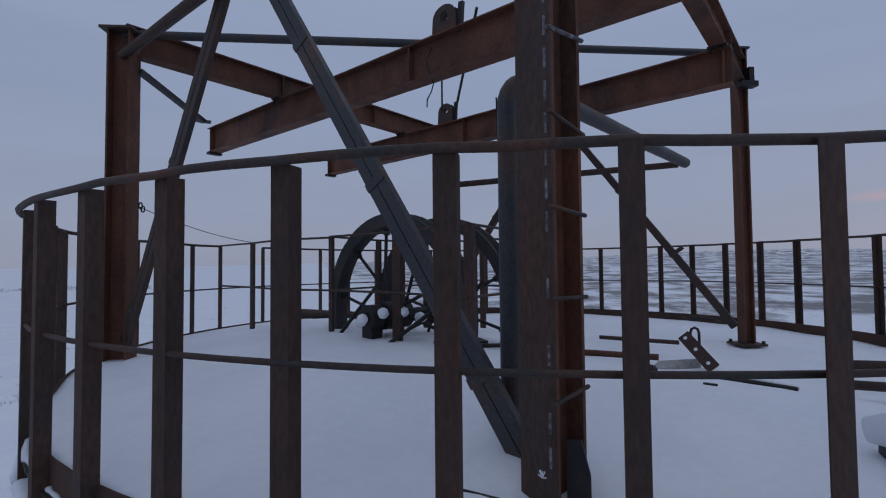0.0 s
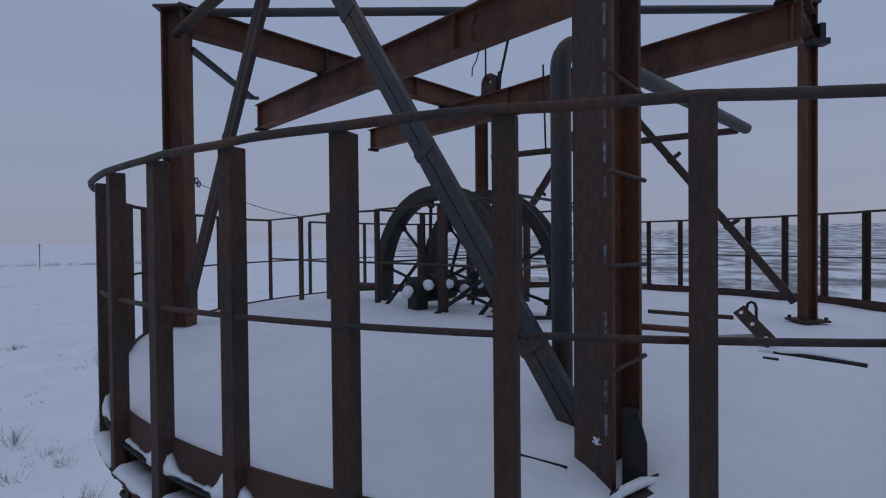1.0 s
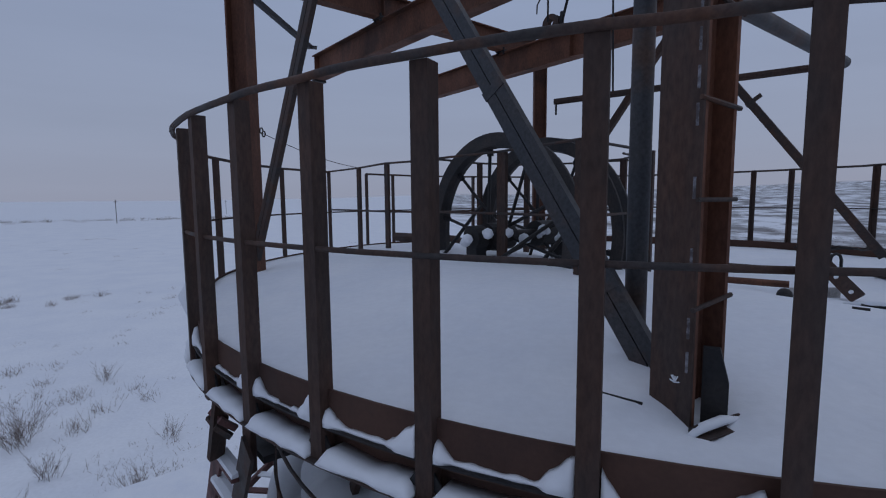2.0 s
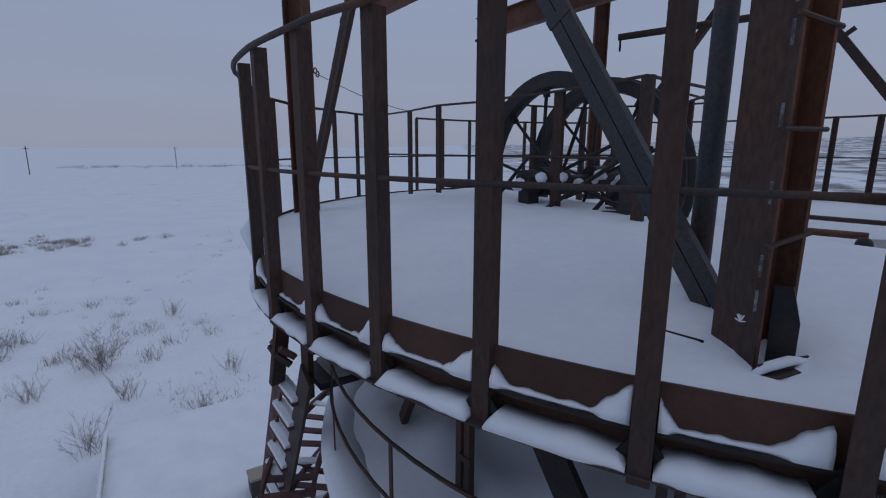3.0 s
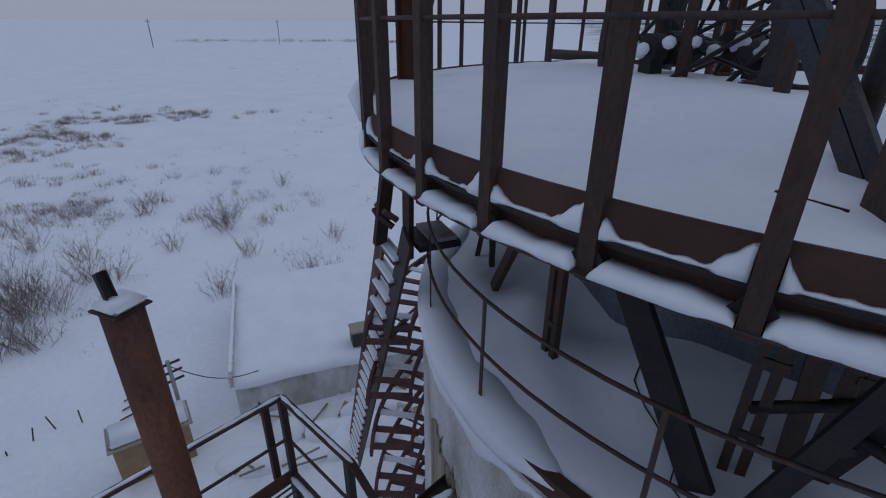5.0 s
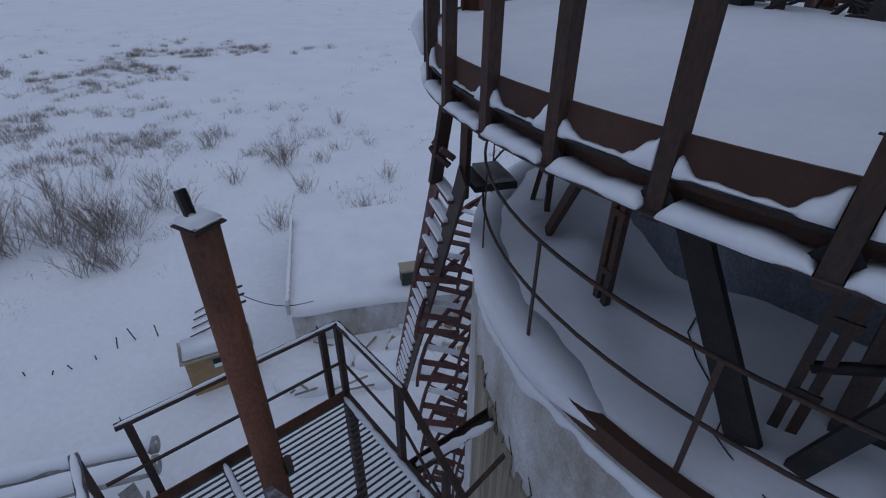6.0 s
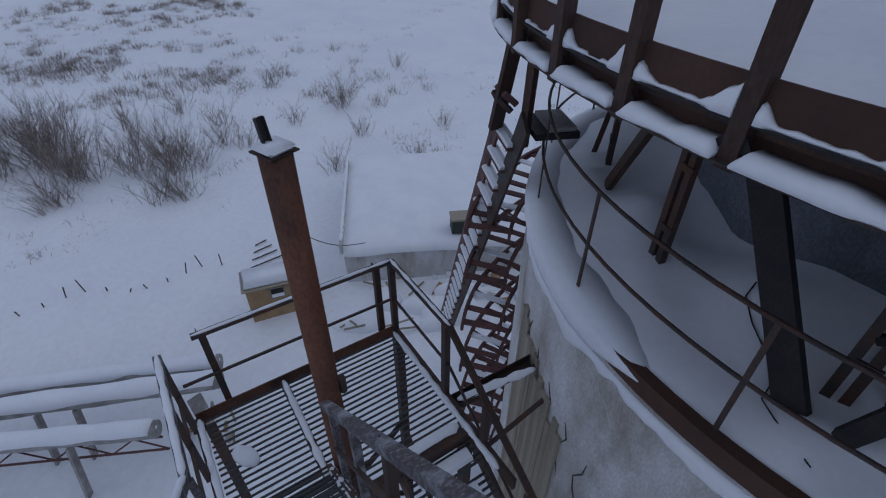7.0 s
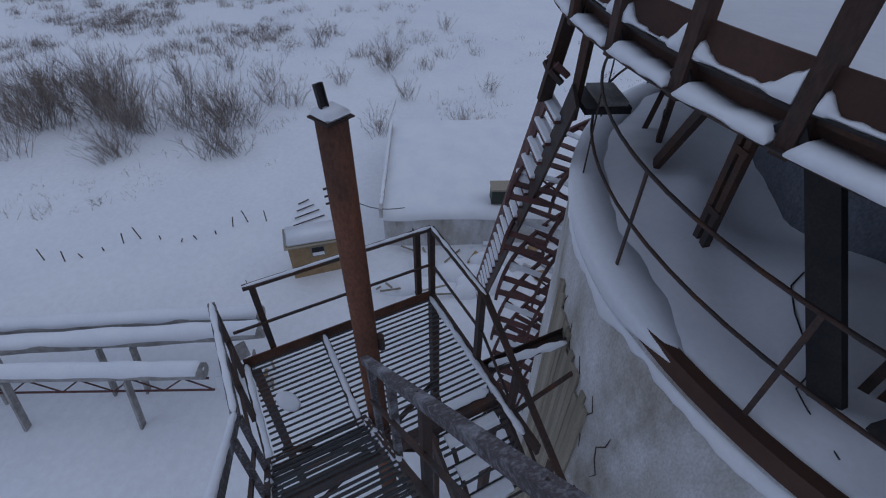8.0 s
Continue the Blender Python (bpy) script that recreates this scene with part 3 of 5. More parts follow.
bar("tie_tube", "dark steel tie tube between column heads", [col("B", 2.97), col("A", 2.97)], 0.045, DARK, "tie")
bar("tie_tube", "slimmer rusted tie tube between column heads", [col("B", 2.90) + Vector((0.1, -0.12, 0)), col("A", 2.90) + Vector((0, -0.1, 0))], 0.028, RUST, "tie")
bar("tie_tube", "long dark tie tube crossing the frame", [col("B", 3.17), col("C", 3.33)], 0.042, GREY, "tie")
kb = thing("knee_strut", "grey steel knee strut with an end plate", "brace")
b = B()
prism(b, rect(0.055, 0.05), col("B", 2.84) + Vector((0.08, 0.10, 0)), (-4.30, 4.68, 2.66))
part("strut", b, GREY, kb)
b = B()
box(b, -4.30, 4.68, 2.66, 0.16, 0.10, 0.015, 45)
part("end_plate", b, BLACK, kb)

# standpipe with elbow and its long arm
VX, VY = -0.32, 2.19
arc = [(VX + 0.13 * (1 - math.cos(radians(k))) * 0.55, VY + 0.13 * (1 - math.cos(radians(k))) * 0.84, 1.64 + 0.13 * math.sin(radians(k))) for k in range(0, 91, 15)]
sp = thing("standpipe", "dark grey steel standpipe with a long bent arm", "pipe")
b = B()
tube(b, [(VX, VY, -0.05), (VX, VY, 1.2), *arc, (0.94, 4.86, 1.84)], 0.046, 14)
part("pipe", b, GREY, sp, "", True)
b = B()
tube(b, [(VX, VY, 0.02), (VX, VY, 0.13)], 0.068, 14)
part("socket", b, BLACK, sp)
b = B()
tube(b, [(0.88, 4.86, 1.83), (-1.33, 4.80, 1.745)], 0.030, 10)
part("branch", b, RUST, sp, "thin rusted cross pipe")
b = B()
tube(b, [(-1.31, 4.80, 1.74), (-1.31, 4.80, 1.62)], 0.010, 6)
part("drip_tail", b, BLACK, sp)
b = B()
tube(b, [(-0.78, 4.81, 1.77), (-0.80, 4.81, 2.62)], 0.010, 6)
part("hanger", b, BLACK, sp)


# hoist blocks on the beams
def hoist_block(p, ang, h):
    t = thing("hoist_block", "dark steel lifting lug with a round eye on a hoist beam", "lifting lug", "hoist blocks")
    for off in (-0.035, 0.035):
        b = B()
        n = 18
        out, inn = [], []
        for k in range(n):
            c, s_ = math.cos(2 * math.pi * k / n), math.sin(2 * math.pi * k / n)
            ox, oz = (0.13 * c, 0.6 * h + 0.11 * s_) if s_ > -0.2 else (0.14 * (1 if c > 0 else -1) * min(1, abs(c) * 2), 0.0)
            out.append((ox, oz))
            inn.append((0.045 * c, 0.6 * h + 0.045 * s_))
        fo = [[b.verts.new((x, y, z)) for x, z in out] for y in (-0.006, 0.006)]
        fi = [[b.verts.new((x, y, z)) for x, z in inn] for y in (-0.006, 0.006)]
        for k in range(n):
            j = (k + 1) % n
            b.faces.new((fo[0][k], fo[0][j], fi[0][j], fi[0][k]))
            b.faces.new((fo[1][j], fo[1][k], fi[1][k], fi[1][j]))
            b.faces.new((fo[0][j], fo[0][k], fo[1][k], fo[1][j]))
            b.faces.new((fi[0][k], fi[0][j], fi[1][j], fi[1][k]))
        o = part("cheek_plate", b, DARK, t)
        o.matrix_basis = pose(*p, 0, 0, ang) @ pose(0, off, 0)
    b = B()
    prism(b, rect(0.05, 0.03), (0.15, 0, -0.02), (0.17, 0, h * 0.95))
    o = part("side_bar", b, BLACK, t)
    o.matrix_basis = pose(*p, 0, 0, ang)
    return t


hoist_block((-1.12, 4.08, ZB - 0.012), -24, 0.26)
hoist_block((-1.83, 6.66, ZB - 0.012), -24, 0.30)
bar("hanger_rod", "thin black hanger rod between hoist beams", [(-1.72, 6.02, 2.95), (-1.72, 6.02, 3.75)], 0.012, BLACK, "rod", 6)
bar("hanger_rod", "slanted black flat hanger bar", [(-1.62, 6.30, 2.98), (-1.05, 5.10, 3.75)], 0.017, BLACK, "rod", 4)
pts = [(-1.30 + 0.03 * math.sin(k * 1.3), 4.14 + 0.02 * math.cos(k), 3.03 - 0.075 * k) for k in range(10)]
bar("loose_cable", "loose black cable hanging from the hoist beam", pts, 0.006, BLACK, "cable", 5)
wire = [lerp(Vector((-4.06, 3.60, 1.50)), Vector((-4.30, 5.64, 1.25)), k / 10) - Vector((0, 0, 0.05 * math.sin(math.pi * k / 10))) for k in range(11)]
bar("guy_wire", "thin sagging steel wire tied to a column", wire, 0.004, BLACK, "wire", 5)
b = B()
for k, dz in enumerate((0.0, -0.035)):
    pp = [Vector((-4.03 + 0.022 * math.cos(i * math.pi / 5) + 0.03 * k, 3.60, 1.51 + dz + 0.028 * math.sin(i * math.pi / 5))) for i in range(11)]
    tube(b, pp, 0.007, 5)
tagged(part("shackle", b, BLACK, None, "", True), "small black shackle tied on a column", "shackle")

# ---- sheave wheels and their machine ----
AXD = Vector((0.45, 0.89, 0)).normalized()


def wheel(c, rad):
    t = thing("sheave_wheel", "large dark steel rope sheave with thin spokes", "wheel", "sheave wheels")
    m = Matrix.Translation(c) @ AXD.to_track_quat("Z", "Y").to_matrix().to_4x4()
    b = B()
    n = 56
    sec = [(rad, -0.085), (rad, -0.06), (rad - 0.055, -0.02), (rad - 0.055, 0.02), (rad, 0.06), (rad, 0.085), (rad - 0.13, 0.075), (rad - 0.15, 0.0), (rad - 0.13, -0.075)]
    rows = [[b.verts.new((r * math.cos(2 * math.pi * k / n), r * math.sin(2 * math.pi * k / n), z)) for r, z in sec] for k in range(n)]
    for k in range(n):
        p, q = rows[k], rows[(k + 1) % n]
        for j in range(len(sec)):
            b.faces.new((p[j], p[(j + 1) % len(sec)], q[(j + 1) % len(sec)], q[j]))
    o = part("rim", b, DARKRIM, t)
    o.matrix_basis = m
    for k in range(10):
        a = 2 * math.pi * (k + 0.3) / 10
        z0 = 0.11 if k % 2 else -0.11
        b = B()
        tube(b, [(0.10 * math.cos(a), 0.10 * math.sin(a), z0), ((rad - 0.16) * math.cos(a), (rad - 0.16) * math.sin(a), 0)], 0.018, 6)
        tube(b, [((rad - 0.21) * math.cos(a), (rad - 0.21) * math.sin(a), 0), ((rad - 0.14) * math.cos(a), (rad - 0.14) * math.sin(a), 0)], 0.034, 8)
        o = part("spoke", b, BLACK, t)
        o.matrix_basis = m
    b = B()
    tube(b, [(0, 0, -0.16), (0, 0, 0.16)], 0.14, 16)
    o = part("hub", b, BLACK, t)
    o.matrix_basis = m
    return t


DARKRIM = material("dark_sheave_steel", (0.030, 0.030, 0.032), 0.6, 0.0, (0.055, 0.047, 0.044), 5.0, bump=0.3)
W1 = Vector((-1.84, 4.58, 0.42))
W2 = W1 + AXD * 0.72
wheel(W1, 1.03)
wheel(W2, 1.03)
bar("axle", "black steel axle carrying both sheave wheels", [W1 - AXD * 0.35, W2 + AXD * 0.35], 0.055, BLACK, "axle")
for w, s_ in ((W1, -0.28), (W2, 0.30)):
    bs = thing("bearing_stand", "black bearing stand under the wheel axle", "bearing", "bearing stands")
    p = w + AXD * s_
    b = B()
    box(b, p.x, p.y, 0.13, 0.15, 0.13, 0.46, -27)
    part("pedestal", b, BLACK, bs)
    b = B()
    tube(b, [p - AXD * 0.07, p + AXD * 0.07], 0.12, 14)
    part("bearing_cap", b, BLACK, bs)
# winch drums with snow along the wheels' near side
MD = Vector((0.84, 0.54, 0)).normalized()
win = thing("winch", "black ribbed winch drums half buried in snow", "winch")
for k, (r, l) in enumerate(((0.17, 0.13), (0.23, 0.11), (0.24, 0.12), (0.17, 0.15), (0.25, 0.10), (0.20, 0.18))):
    c = Vector((-2.02, 4.10, 0.25)) + MD * (0.05 + 0.19 * k)
    b = B()
    prof = [(-0.5, 0.86), (-0.5, 1.0), (-0.34, 1.0), (-0.22, 0.84), (0.22, 0.84), (0.34, 1.0), (0.5, 1.0), (0.5, 0.86)]
    tube(b, [c + MD * l * u for u, _ in prof], [r * v for _, v in prof], 28)
    part("drum", b, BLACK, win)
    b = B()
    sd = Vector((MD.y, -MD.x, 0))
    arc_ = [c + (sd * math.cos(radians(a)) + Vector((0, 0, math.sin(radians(a))))) * r for a in range(62, 150, 8)]
    tube(b, arc_, [0.012] + [0.042 + 0.012 * math.sin(k + i) for i in range(len(arc_) - 2)] + [0.012], 8)
    part("snow_on_drum", b, SNOW, win, "thin snow on the drum", True)
b = B()
box(b, -1.52, 4.42, 0.12, 1.3, 0.34, 0.12, 33)
part("bed_frame", b, BLACK, win)
for p0, p1 in (((-1.75, 4.05, 0.16), (-1.2, 4.55, 0.62)), ((-1.35, 4.15, 0.12), (-0.95, 4.75, 0.75)), ((-2.5, 4.5, 0.1), (-2.15, 4.9, 0.72)), ((-1.2, 4.1, 0.2), (-0.6, 4.3, 0.2))):
    bar("strut_rod", "thin black strut of the wheel frame", [p0, p1], 0.02, BLACK, "strut", 6)
# inner guard rail round the wheels
guard = thing("guard_rail", "rusted guard rail round the sheave wheels", "railing")
GP = [(-2.59, 4.63), (-1.68, 4.24), (-0.85, 3.67), (-0.45, 4.95), (-0.78, 5.80), (-1.35, 6.15), (-2.00, 6.10), (-2.42, 5.50)]
for k, (x, y) in enumerate(GP):
    b = B()
    prism(b, usec((0.05, 0.10, 0.09, 0.07, 0.07, 0.07, 0.07, 0.06)[k], 0.04), (x, y, 0.0), (x, y, 1.24), spin=20)
    part("post", b, RUST if k % 3 else DARK, guard)
    x2, y2 = GP[(k + 1) % len(GP)]
    for z in (1.235, 0.66):
        b = B()
        tube(b, [(x, y, z), (x2, y2, z)], 0.013, 6)
        part("rail", b, DARK, guard)
chain = [tuple(post_place(93.3).xy), (-4.08, 5.28), (-3.30, 4.77), GP[0]]
for (x, y), (x2, y2) in zip(chain, chain[1:]):
    for z in (1.225, 0.66):
        b = B()
        tube(b, [(x, y, z), (x2, y2, z)], 0.013, 6)
        part("rail", b, DARK, guard)
for x, y in chain[1:3]:
    b = B()
    prism(b, usec(0.065, 0.035), (x, y, 0.0), (x, y, 1.22), spin=20)
    part("post", b, DARK, guard)
for x, y, x2, y2 in ((-0.78, 5.80, -0.58, 6.95), (-1.35, 6.15, -1.40, 6.95), (-0.58, 6.95, -1.40, 6.95)):
    b = B()
    tube(b, [(x, y, 1.30), (x2, y2, 1.30)], 0.013, 6)
    part("rail", b, DARK, guard)
for x, y in ((-0.58, 6.95), (-1.40, 6.95)):
    b = B()
    prism(b, usec(0.08, 0.04), (x, y, 0), (x, y, 1.31), spin=20)
    part("post", b, RUST, guard)
bar("kerb_beam", "rusted channel lying along the deck by the wheels", [(-4.35, 6.62, 0.20), (-3.05, 6.30, 0.20)], 0.07, RUST, "beam", 4)

# ---- scrap on the deck ----
def on_snow(x, y, up=0.0):
    return Vector((x, y, deck_snow_height(x, y) + up))


bar("scrap_bar", "rusted angle bar lying on the snow", [(0.18, 5.60, 0.11), (0.94, 5.38, 0.11)], 0.022, RUST, "scrap", 4)
bar("scrap_bar", "red rusted bar lying on the snow", [(-0.02, 4.66, 0.10), (0.63, 4.55, 0.10)], 0.028, RUSTRED, "scrap", 4)
lk = thing("link_plates", "rusted steel link plates with bolt holes propped in snow", "scrap")
LA, LB = Vector((0.86, 4.74, 0.27)), Vector((1.02, 4.40, 0.05))
for off in (0, 0.045):
    b = B()
    prism(b, rect(0.10, 0.014), LA + Vector((off * 0.3, off, 0)), LB + Vector((off * 0.3, off, 0)), up=(-0.5, -0.8, 0.5))
    part("plate", b, RUST, lk)
ld = (LB - LA).normalized()
lu = (Vector((-0.5, -0.8, 0.5)) - ld * ld.dot(Vector((-0.5, -0.8, 0.5)))).normalized()
for u in (0.1, 0.45, 0.85):
    b = B()
    p = lerp(LA, LB, u)
    tube(b, [p + lu * 0.002, p + lu * 0.0085], 0.017, 10)
    part("bolt_hole", b, SNOW, lk, "snow-filled bolt hole")
b = B()
hk = LA + Vector((0.10, 0.02, 0.02))
tube(b, [hk + Vector((-0.035, 0.0, -0.10)), hk + Vector((-0.035, 0, 0.0)), hk + Vector((-0.025, 0, 0.035)), hk + Vector((0, 0, 0.048)), hk + Vector((0.025, 0, 0.035)), hk + Vector((0.035, 0, 0)), hk + Vector((0.035, 0, -0.10))], 0.012, 8)
part("shackle", b, BLACK, lk, "black shackle")
b = B()
v = [on_snow(0.49, 4.10, -0.03), on_snow(0.98, 4.66, -0.03), on_snow(0.99, 4.68, 0.08), on_snow(0.60, 4.30, 0.06)]
f1 = [b.verts.new(p) for p in v]
f2 = [b.verts.new(p + Vector((-0.006, 0.012, 0))) for p in v]
b.faces.new(f1)
b.faces.new(f2[::-1])
for j in range(4):
    b.faces.new((f1[j], f1[(j + 1) % 4], f2[(j + 1) % 4], f2[j]))
tagged(part("scrap_sheet", b, LAGGING, None), "bent grey sheet metal half buried in snow", "scrap")
b = B()
bmesh.ops.create_icosphere(b, subdivisions=2, radius=0.045, matrix=Matrix.Translation(on_snow(0.44, 3.55, 0.01)))
tagged(part("cable_end", b, BLACK, None), "black cable end poking out of snow", "scrap")
bar("buried_plank", "dark plank edge showing under drifted snow", [on_snow(0.87, 3.74, 0.004), on_snow(1.05, 3.60, 0.012), on_snow(1.27, 3.48, 0.010)], 0.016, BLACK, "plank", 4)
b = B()
tube(b, [on_snow(0.80, 3.82, 0.0), on_snow(0.92, 3.72, 0.022), on_snow(1.07, 3.62, 0.028), on_snow(1.29, 3.51, 0.020)], [0.012, 0.024, 0.022, 0.010], 8)
tagged(part("snow_ridge", b, SNOW, None, "", True), "snow ridge on a buried plank", "snow")
bar("buried_bar", "short dark bar end showing in the snow", [on_snow(0.66, 3.10, 0.0), on_snow(0.73, 3.08, 0.004)], 0.010, BLACK, "scrap", 4)
bar("scrap_beam", "rusted beam lying near the railing", [(1.86, 4.24, 0.14), (2.60, 4.30, 0.14)], 0.05, RUST, "beam", 4)
bar("scrap_beam", "rusted beam lying near the railing", [(1.62, 3.62, 0.14), (2.30, 3.55, 0.14)], 0.03, DARK, "beam", 4)
b = B()
box(b, 1.42, 2.36, 0.13, 0.5, 0.16, 0.12, -6)
tagged(part("buried_box", b, BLACK, None), "black steel box edge under deep snow", "scrap")
b = B()
tube(b, [(1.12, 2.42, 0.21), (1.3, 2.4, 0.225), (1.5, 2.38, 0.225), (1.7, 2.35, 0.2)], [0.05, 0.10, 0.11, 0.06], 10)
tagged(part("snow_pillow", b, SNOW, None, "", True), "pillow of snow on a buried box", "snow")
for k in range(5):
    rnd = random.Random(20 + k)
    x, y = 1.05 + 0.1 * k, 6.9 - 0.08 * k
    pp = [(x + 0.07 * i, y + 0.1 * math.sin(i * 1.1 + k), 0.19 + 0.05 * abs(math.sin(i * 0.9 + k))) for i in range(6)]
    bar("loose_cable", "loose black cable end on the snow", pp, 0.008, BLACK, "cable", 5)
bar("buried_bar", "dark bar end showing in the snow", [(-0.46, 1.745, deck_snow_height(-0.46, 1.745)), (-0.25, 1.72, deck_snow_height(-0.25, 1.72))], 0.008, BLACK, "scrap", 4)

# ---- struts between roof and deck ----
def strut(a0, r0, a1, r1, w, mat, double=False):
    t = thing("deck_strut", "dark steel strut carrying the deck over the roof" + (" of paired angles" if double else ""), "strut", "deck struts")
    f = polar(r0, a0)
    f.z = roof_height(f.x, f.y) - 0.30
    h = polar(r1, a1, -0.10)
    outw = polar(1, a0) - Vector((CX, CY, 0))
    for k in ((-1, 1) if double else (0,)):
        side = Vector((outw.y, -outw.x, 0)).normalized() * 0.045 * k
        b = B()
        prism(b, lsec(w, 0.009) if double else usec(w, w * 0.45, 0.010), f + side, h + side, up=tuple(-outw))
        part("section", b, mat, t)
    if double:
        for u in (0.3, 0.55, 0.8):
            p = lerp(f, h, u)
            b = B()
            box(b, p.x, p.y, p.z, 0.13, 0.02, 0.05, -a0)
            part("batten", b, mat, t)
    return t


for a in (19.2, 49, 79, 109, 139, 169, 199, 229, 259, 289, 319, -7.3):
    strut(a, 3.01, a, 3.01, 0.055, DARK, True)
strut(-6.9, 3.32, 17.4, 3.03, 0.17, BLACK)
strut(43.0, 3.07, 21.0, 3.03, 0.12, RUST)
strut(52.2, 3.22, 73.2, 3.03, 0.12, DARK)
strut(-11.9, 2.87, -9.2, 3.12, 0.10, DARK)
strut(-15.6, 2.82, -14.2, 3.12, 0.08, DARK, True)
strut(-12.8, 2.87, -24.7, 3.03, 0.10, BLACK)
strut(-32.9, 2.97, -27.5, 3.03, 0.10, DARK)
strut(-7.3, 3.30, -18.3, 3.27, 0.11, BLACK)
for a0, z0, a1, z1 in ((-7, -1.33, -18, -1.05), (-17, -1.3, -30, -1.6)):
    bar("tie_bar", "dark tie bar between deck struts", [polar(2.99, a0 * 0.915, z0), polar(2.99, a1 * 0.915, z1)], 0.035, BLACK, "tie", 6)
# radial joists under the deck
for k in range(24):
    b = B()
    prism(b, hsec(0.07, 0.09, 0.008, 0.006), polar(2.26, 15 * k + 7, -0.148), polar(R - 0.21, 15 * k + 7, -0.148))
    part("joist", b, BLACK, deck)

# shell added to stop light from the far side and darken the under-deck gap
core = thing("light_blocking_shell", "added round wall blocking light between roof and deck, its grey darkened for shade", "housing", kind="structure")
b = B()
ring(b, [(2.25, -1.85), (2.25, -0.206), (2.20, -0.206), (2.20, -1.85)], 0.0, n=48)
part("shell", b, SHADEWALL, core, "", True)
# loose cable on the roof
bar("loose_cable", "black cable lying on the roof snow", [Vector((p.x, p.y, roof_height(p.x, p.y) + 0.012)) for p in (polar(2.67 + 0.12 * k, 8 - 2.2 * k + 1.5 * math.sin(k * 1.4)) for k in range(8))], 0.005, BLACK, "cable", 6)

# ---- roof guard rail ----
cage = thing("roof_rail", "thin dark steel guard rail round the roof rim", "railing")
for z in (-1.05, -1.475):
    b = B()
    ring(b, [(3.65 + x, y) for x, y in ngon(0.014, 6)], z, n=96)
    part("rail", b, DARK, cage, "", True)
b = B()
prism(b, rect(0.03, 0.012), (0, 0, RZ - 0.03), (0, 0, -1.04))
v0 = part("post", b, DARK, cage)
for k in range(18):
    o = v0 if k == 0 else new("post", v0.data)
    o.parent = cage
    a = -1.2 + 20.0 * k
    o.matrix_basis = Matrix.Translation(polar(3.65, a)) @ pose(0, 0, 0, 0, 0, -a)


# snow rolled over the roof rim, and frozen on the wall under it
def rim_snow():
    bm = B()
    rows = []
    for k in range(241):
        a = 6.5 + (300 - 6.5) * k / 240 if k else 6.0
        w = noise.noise(Vector((a * 0.06, 1.5, 0)))
        fade = min(1.0, (a - 5.5) / 12.0)
        h = 0.035 + 0.03 * fade + 0.02 * w
        d = 0.05 + 0.14 * fade + 0.07 * w * fade
        th = 0.035 + 0.02 * fade + 0.012 * w
        tip = min(1.0, max(0.02, (a - 6.0) / 7.0)) ** 0.6
        inn = TR - 0.07 - 0.23 * tip
        sec = [(inn, 0.02 + h * tip), (TR - 0.06 - 0.02 * tip, 0.04 + h * tip), (TR + th * 0.6 * tip, 0.04 + h * 0.3 * tip), (TR + 0.02 + th * 0.6 * tip, -d * 0.35 * tip), (TR + 0.02 + th * 0.4 * tip, -d * 0.75 * tip), (TR + 0.021, -(d + 0.02) * tip), (TR - 0.02, -d * tip), (inn, -0.05)]
        rows.append([bm.verts.new(polar(r, a, RZ + z)) for r, z in sec])
    for p, q in zip(rows, rows[1:]):
        for j in range(8):
            bm.faces.new((p[j], p[(j + 1) % 8], q[(j + 1) % 8], q[j]))
    bm.faces.new(rows[0])
    bm.faces.new(rows[-1][::-1])
    tagged(part("rim_snow", bm, SNOW, None, "", True), "snow cornice frozen over the roof rim", "snow", kind="stuff")


rim_snow()


def wall_snow():
    """Crust of snow frozen to the render below the rim."""
    bm = B()
    for lay, (z0, dz, a0, a1, thick) in enumerate(((-0.13, 0.20, -16, 46, 0.030),)):
        rows = []
        for k in range(91):
            u = k / 90
            a = a0 + (a1 - a0) * u
            w = noise.noise(Vector((a * 0.12, lay * 5.0, 0.7))) + 0.5 * noise.noise(Vector((a * 0.5, lay * 5.0, 2.7)))
            e = min(1.0, 6 * u, 6 * (1 - u))
            h = max(0.01, dz * (0.7 + 0.6 * w) * e)
            z = z0 - 0.10 * u * (lay == 0) + 0.05 * w * (lay > 0)
            t = thick * (0.6 + 0.5 * w) * e + 0.004
            sec = [(TR - 0.01, z), (TR + 0.35 * t, z), (TR + t, z - 0.3 * h), (TR + 0.8 * t, z - 0.75 * h), (TR + 0.003, z - h), (TR - 0.01, z - h)]
            rows.append([bm.verts.new(polar(r, a, RZ + q)) for r, q in sec])
        for p, q in zip(rows, rows[1:]):
            for j in range(6):
                bm.faces.new((p[j], p[(j + 1) % 6], q[(j + 1) % 6], q[j]))
        bm.faces.new(rows[0])
        bm.faces.new(rows[-1][::-1])
    tagged(part("wall_snow", bm, SNOW, None, "", True), "crust of snow frozen to the tower wall", "snow", kind="stuff")


wall_snow()
b = B()
for k in range(5):
    a_, z_ = 27 - 4.5 * k, -2.75 - 0.12 * k
    pts = [polar(TR + 0.004, a_ + 0.9 * math.sin(i * 1.7 + k), z_ - 0.16 * i) for i in range(6)]
    tube(b, pts, [0.003, 0.007, 0.005, 0.008, 0.005, 0.002], 5)
part("render_crack", b, DARK, tower, "dark ragged cracks in the render")
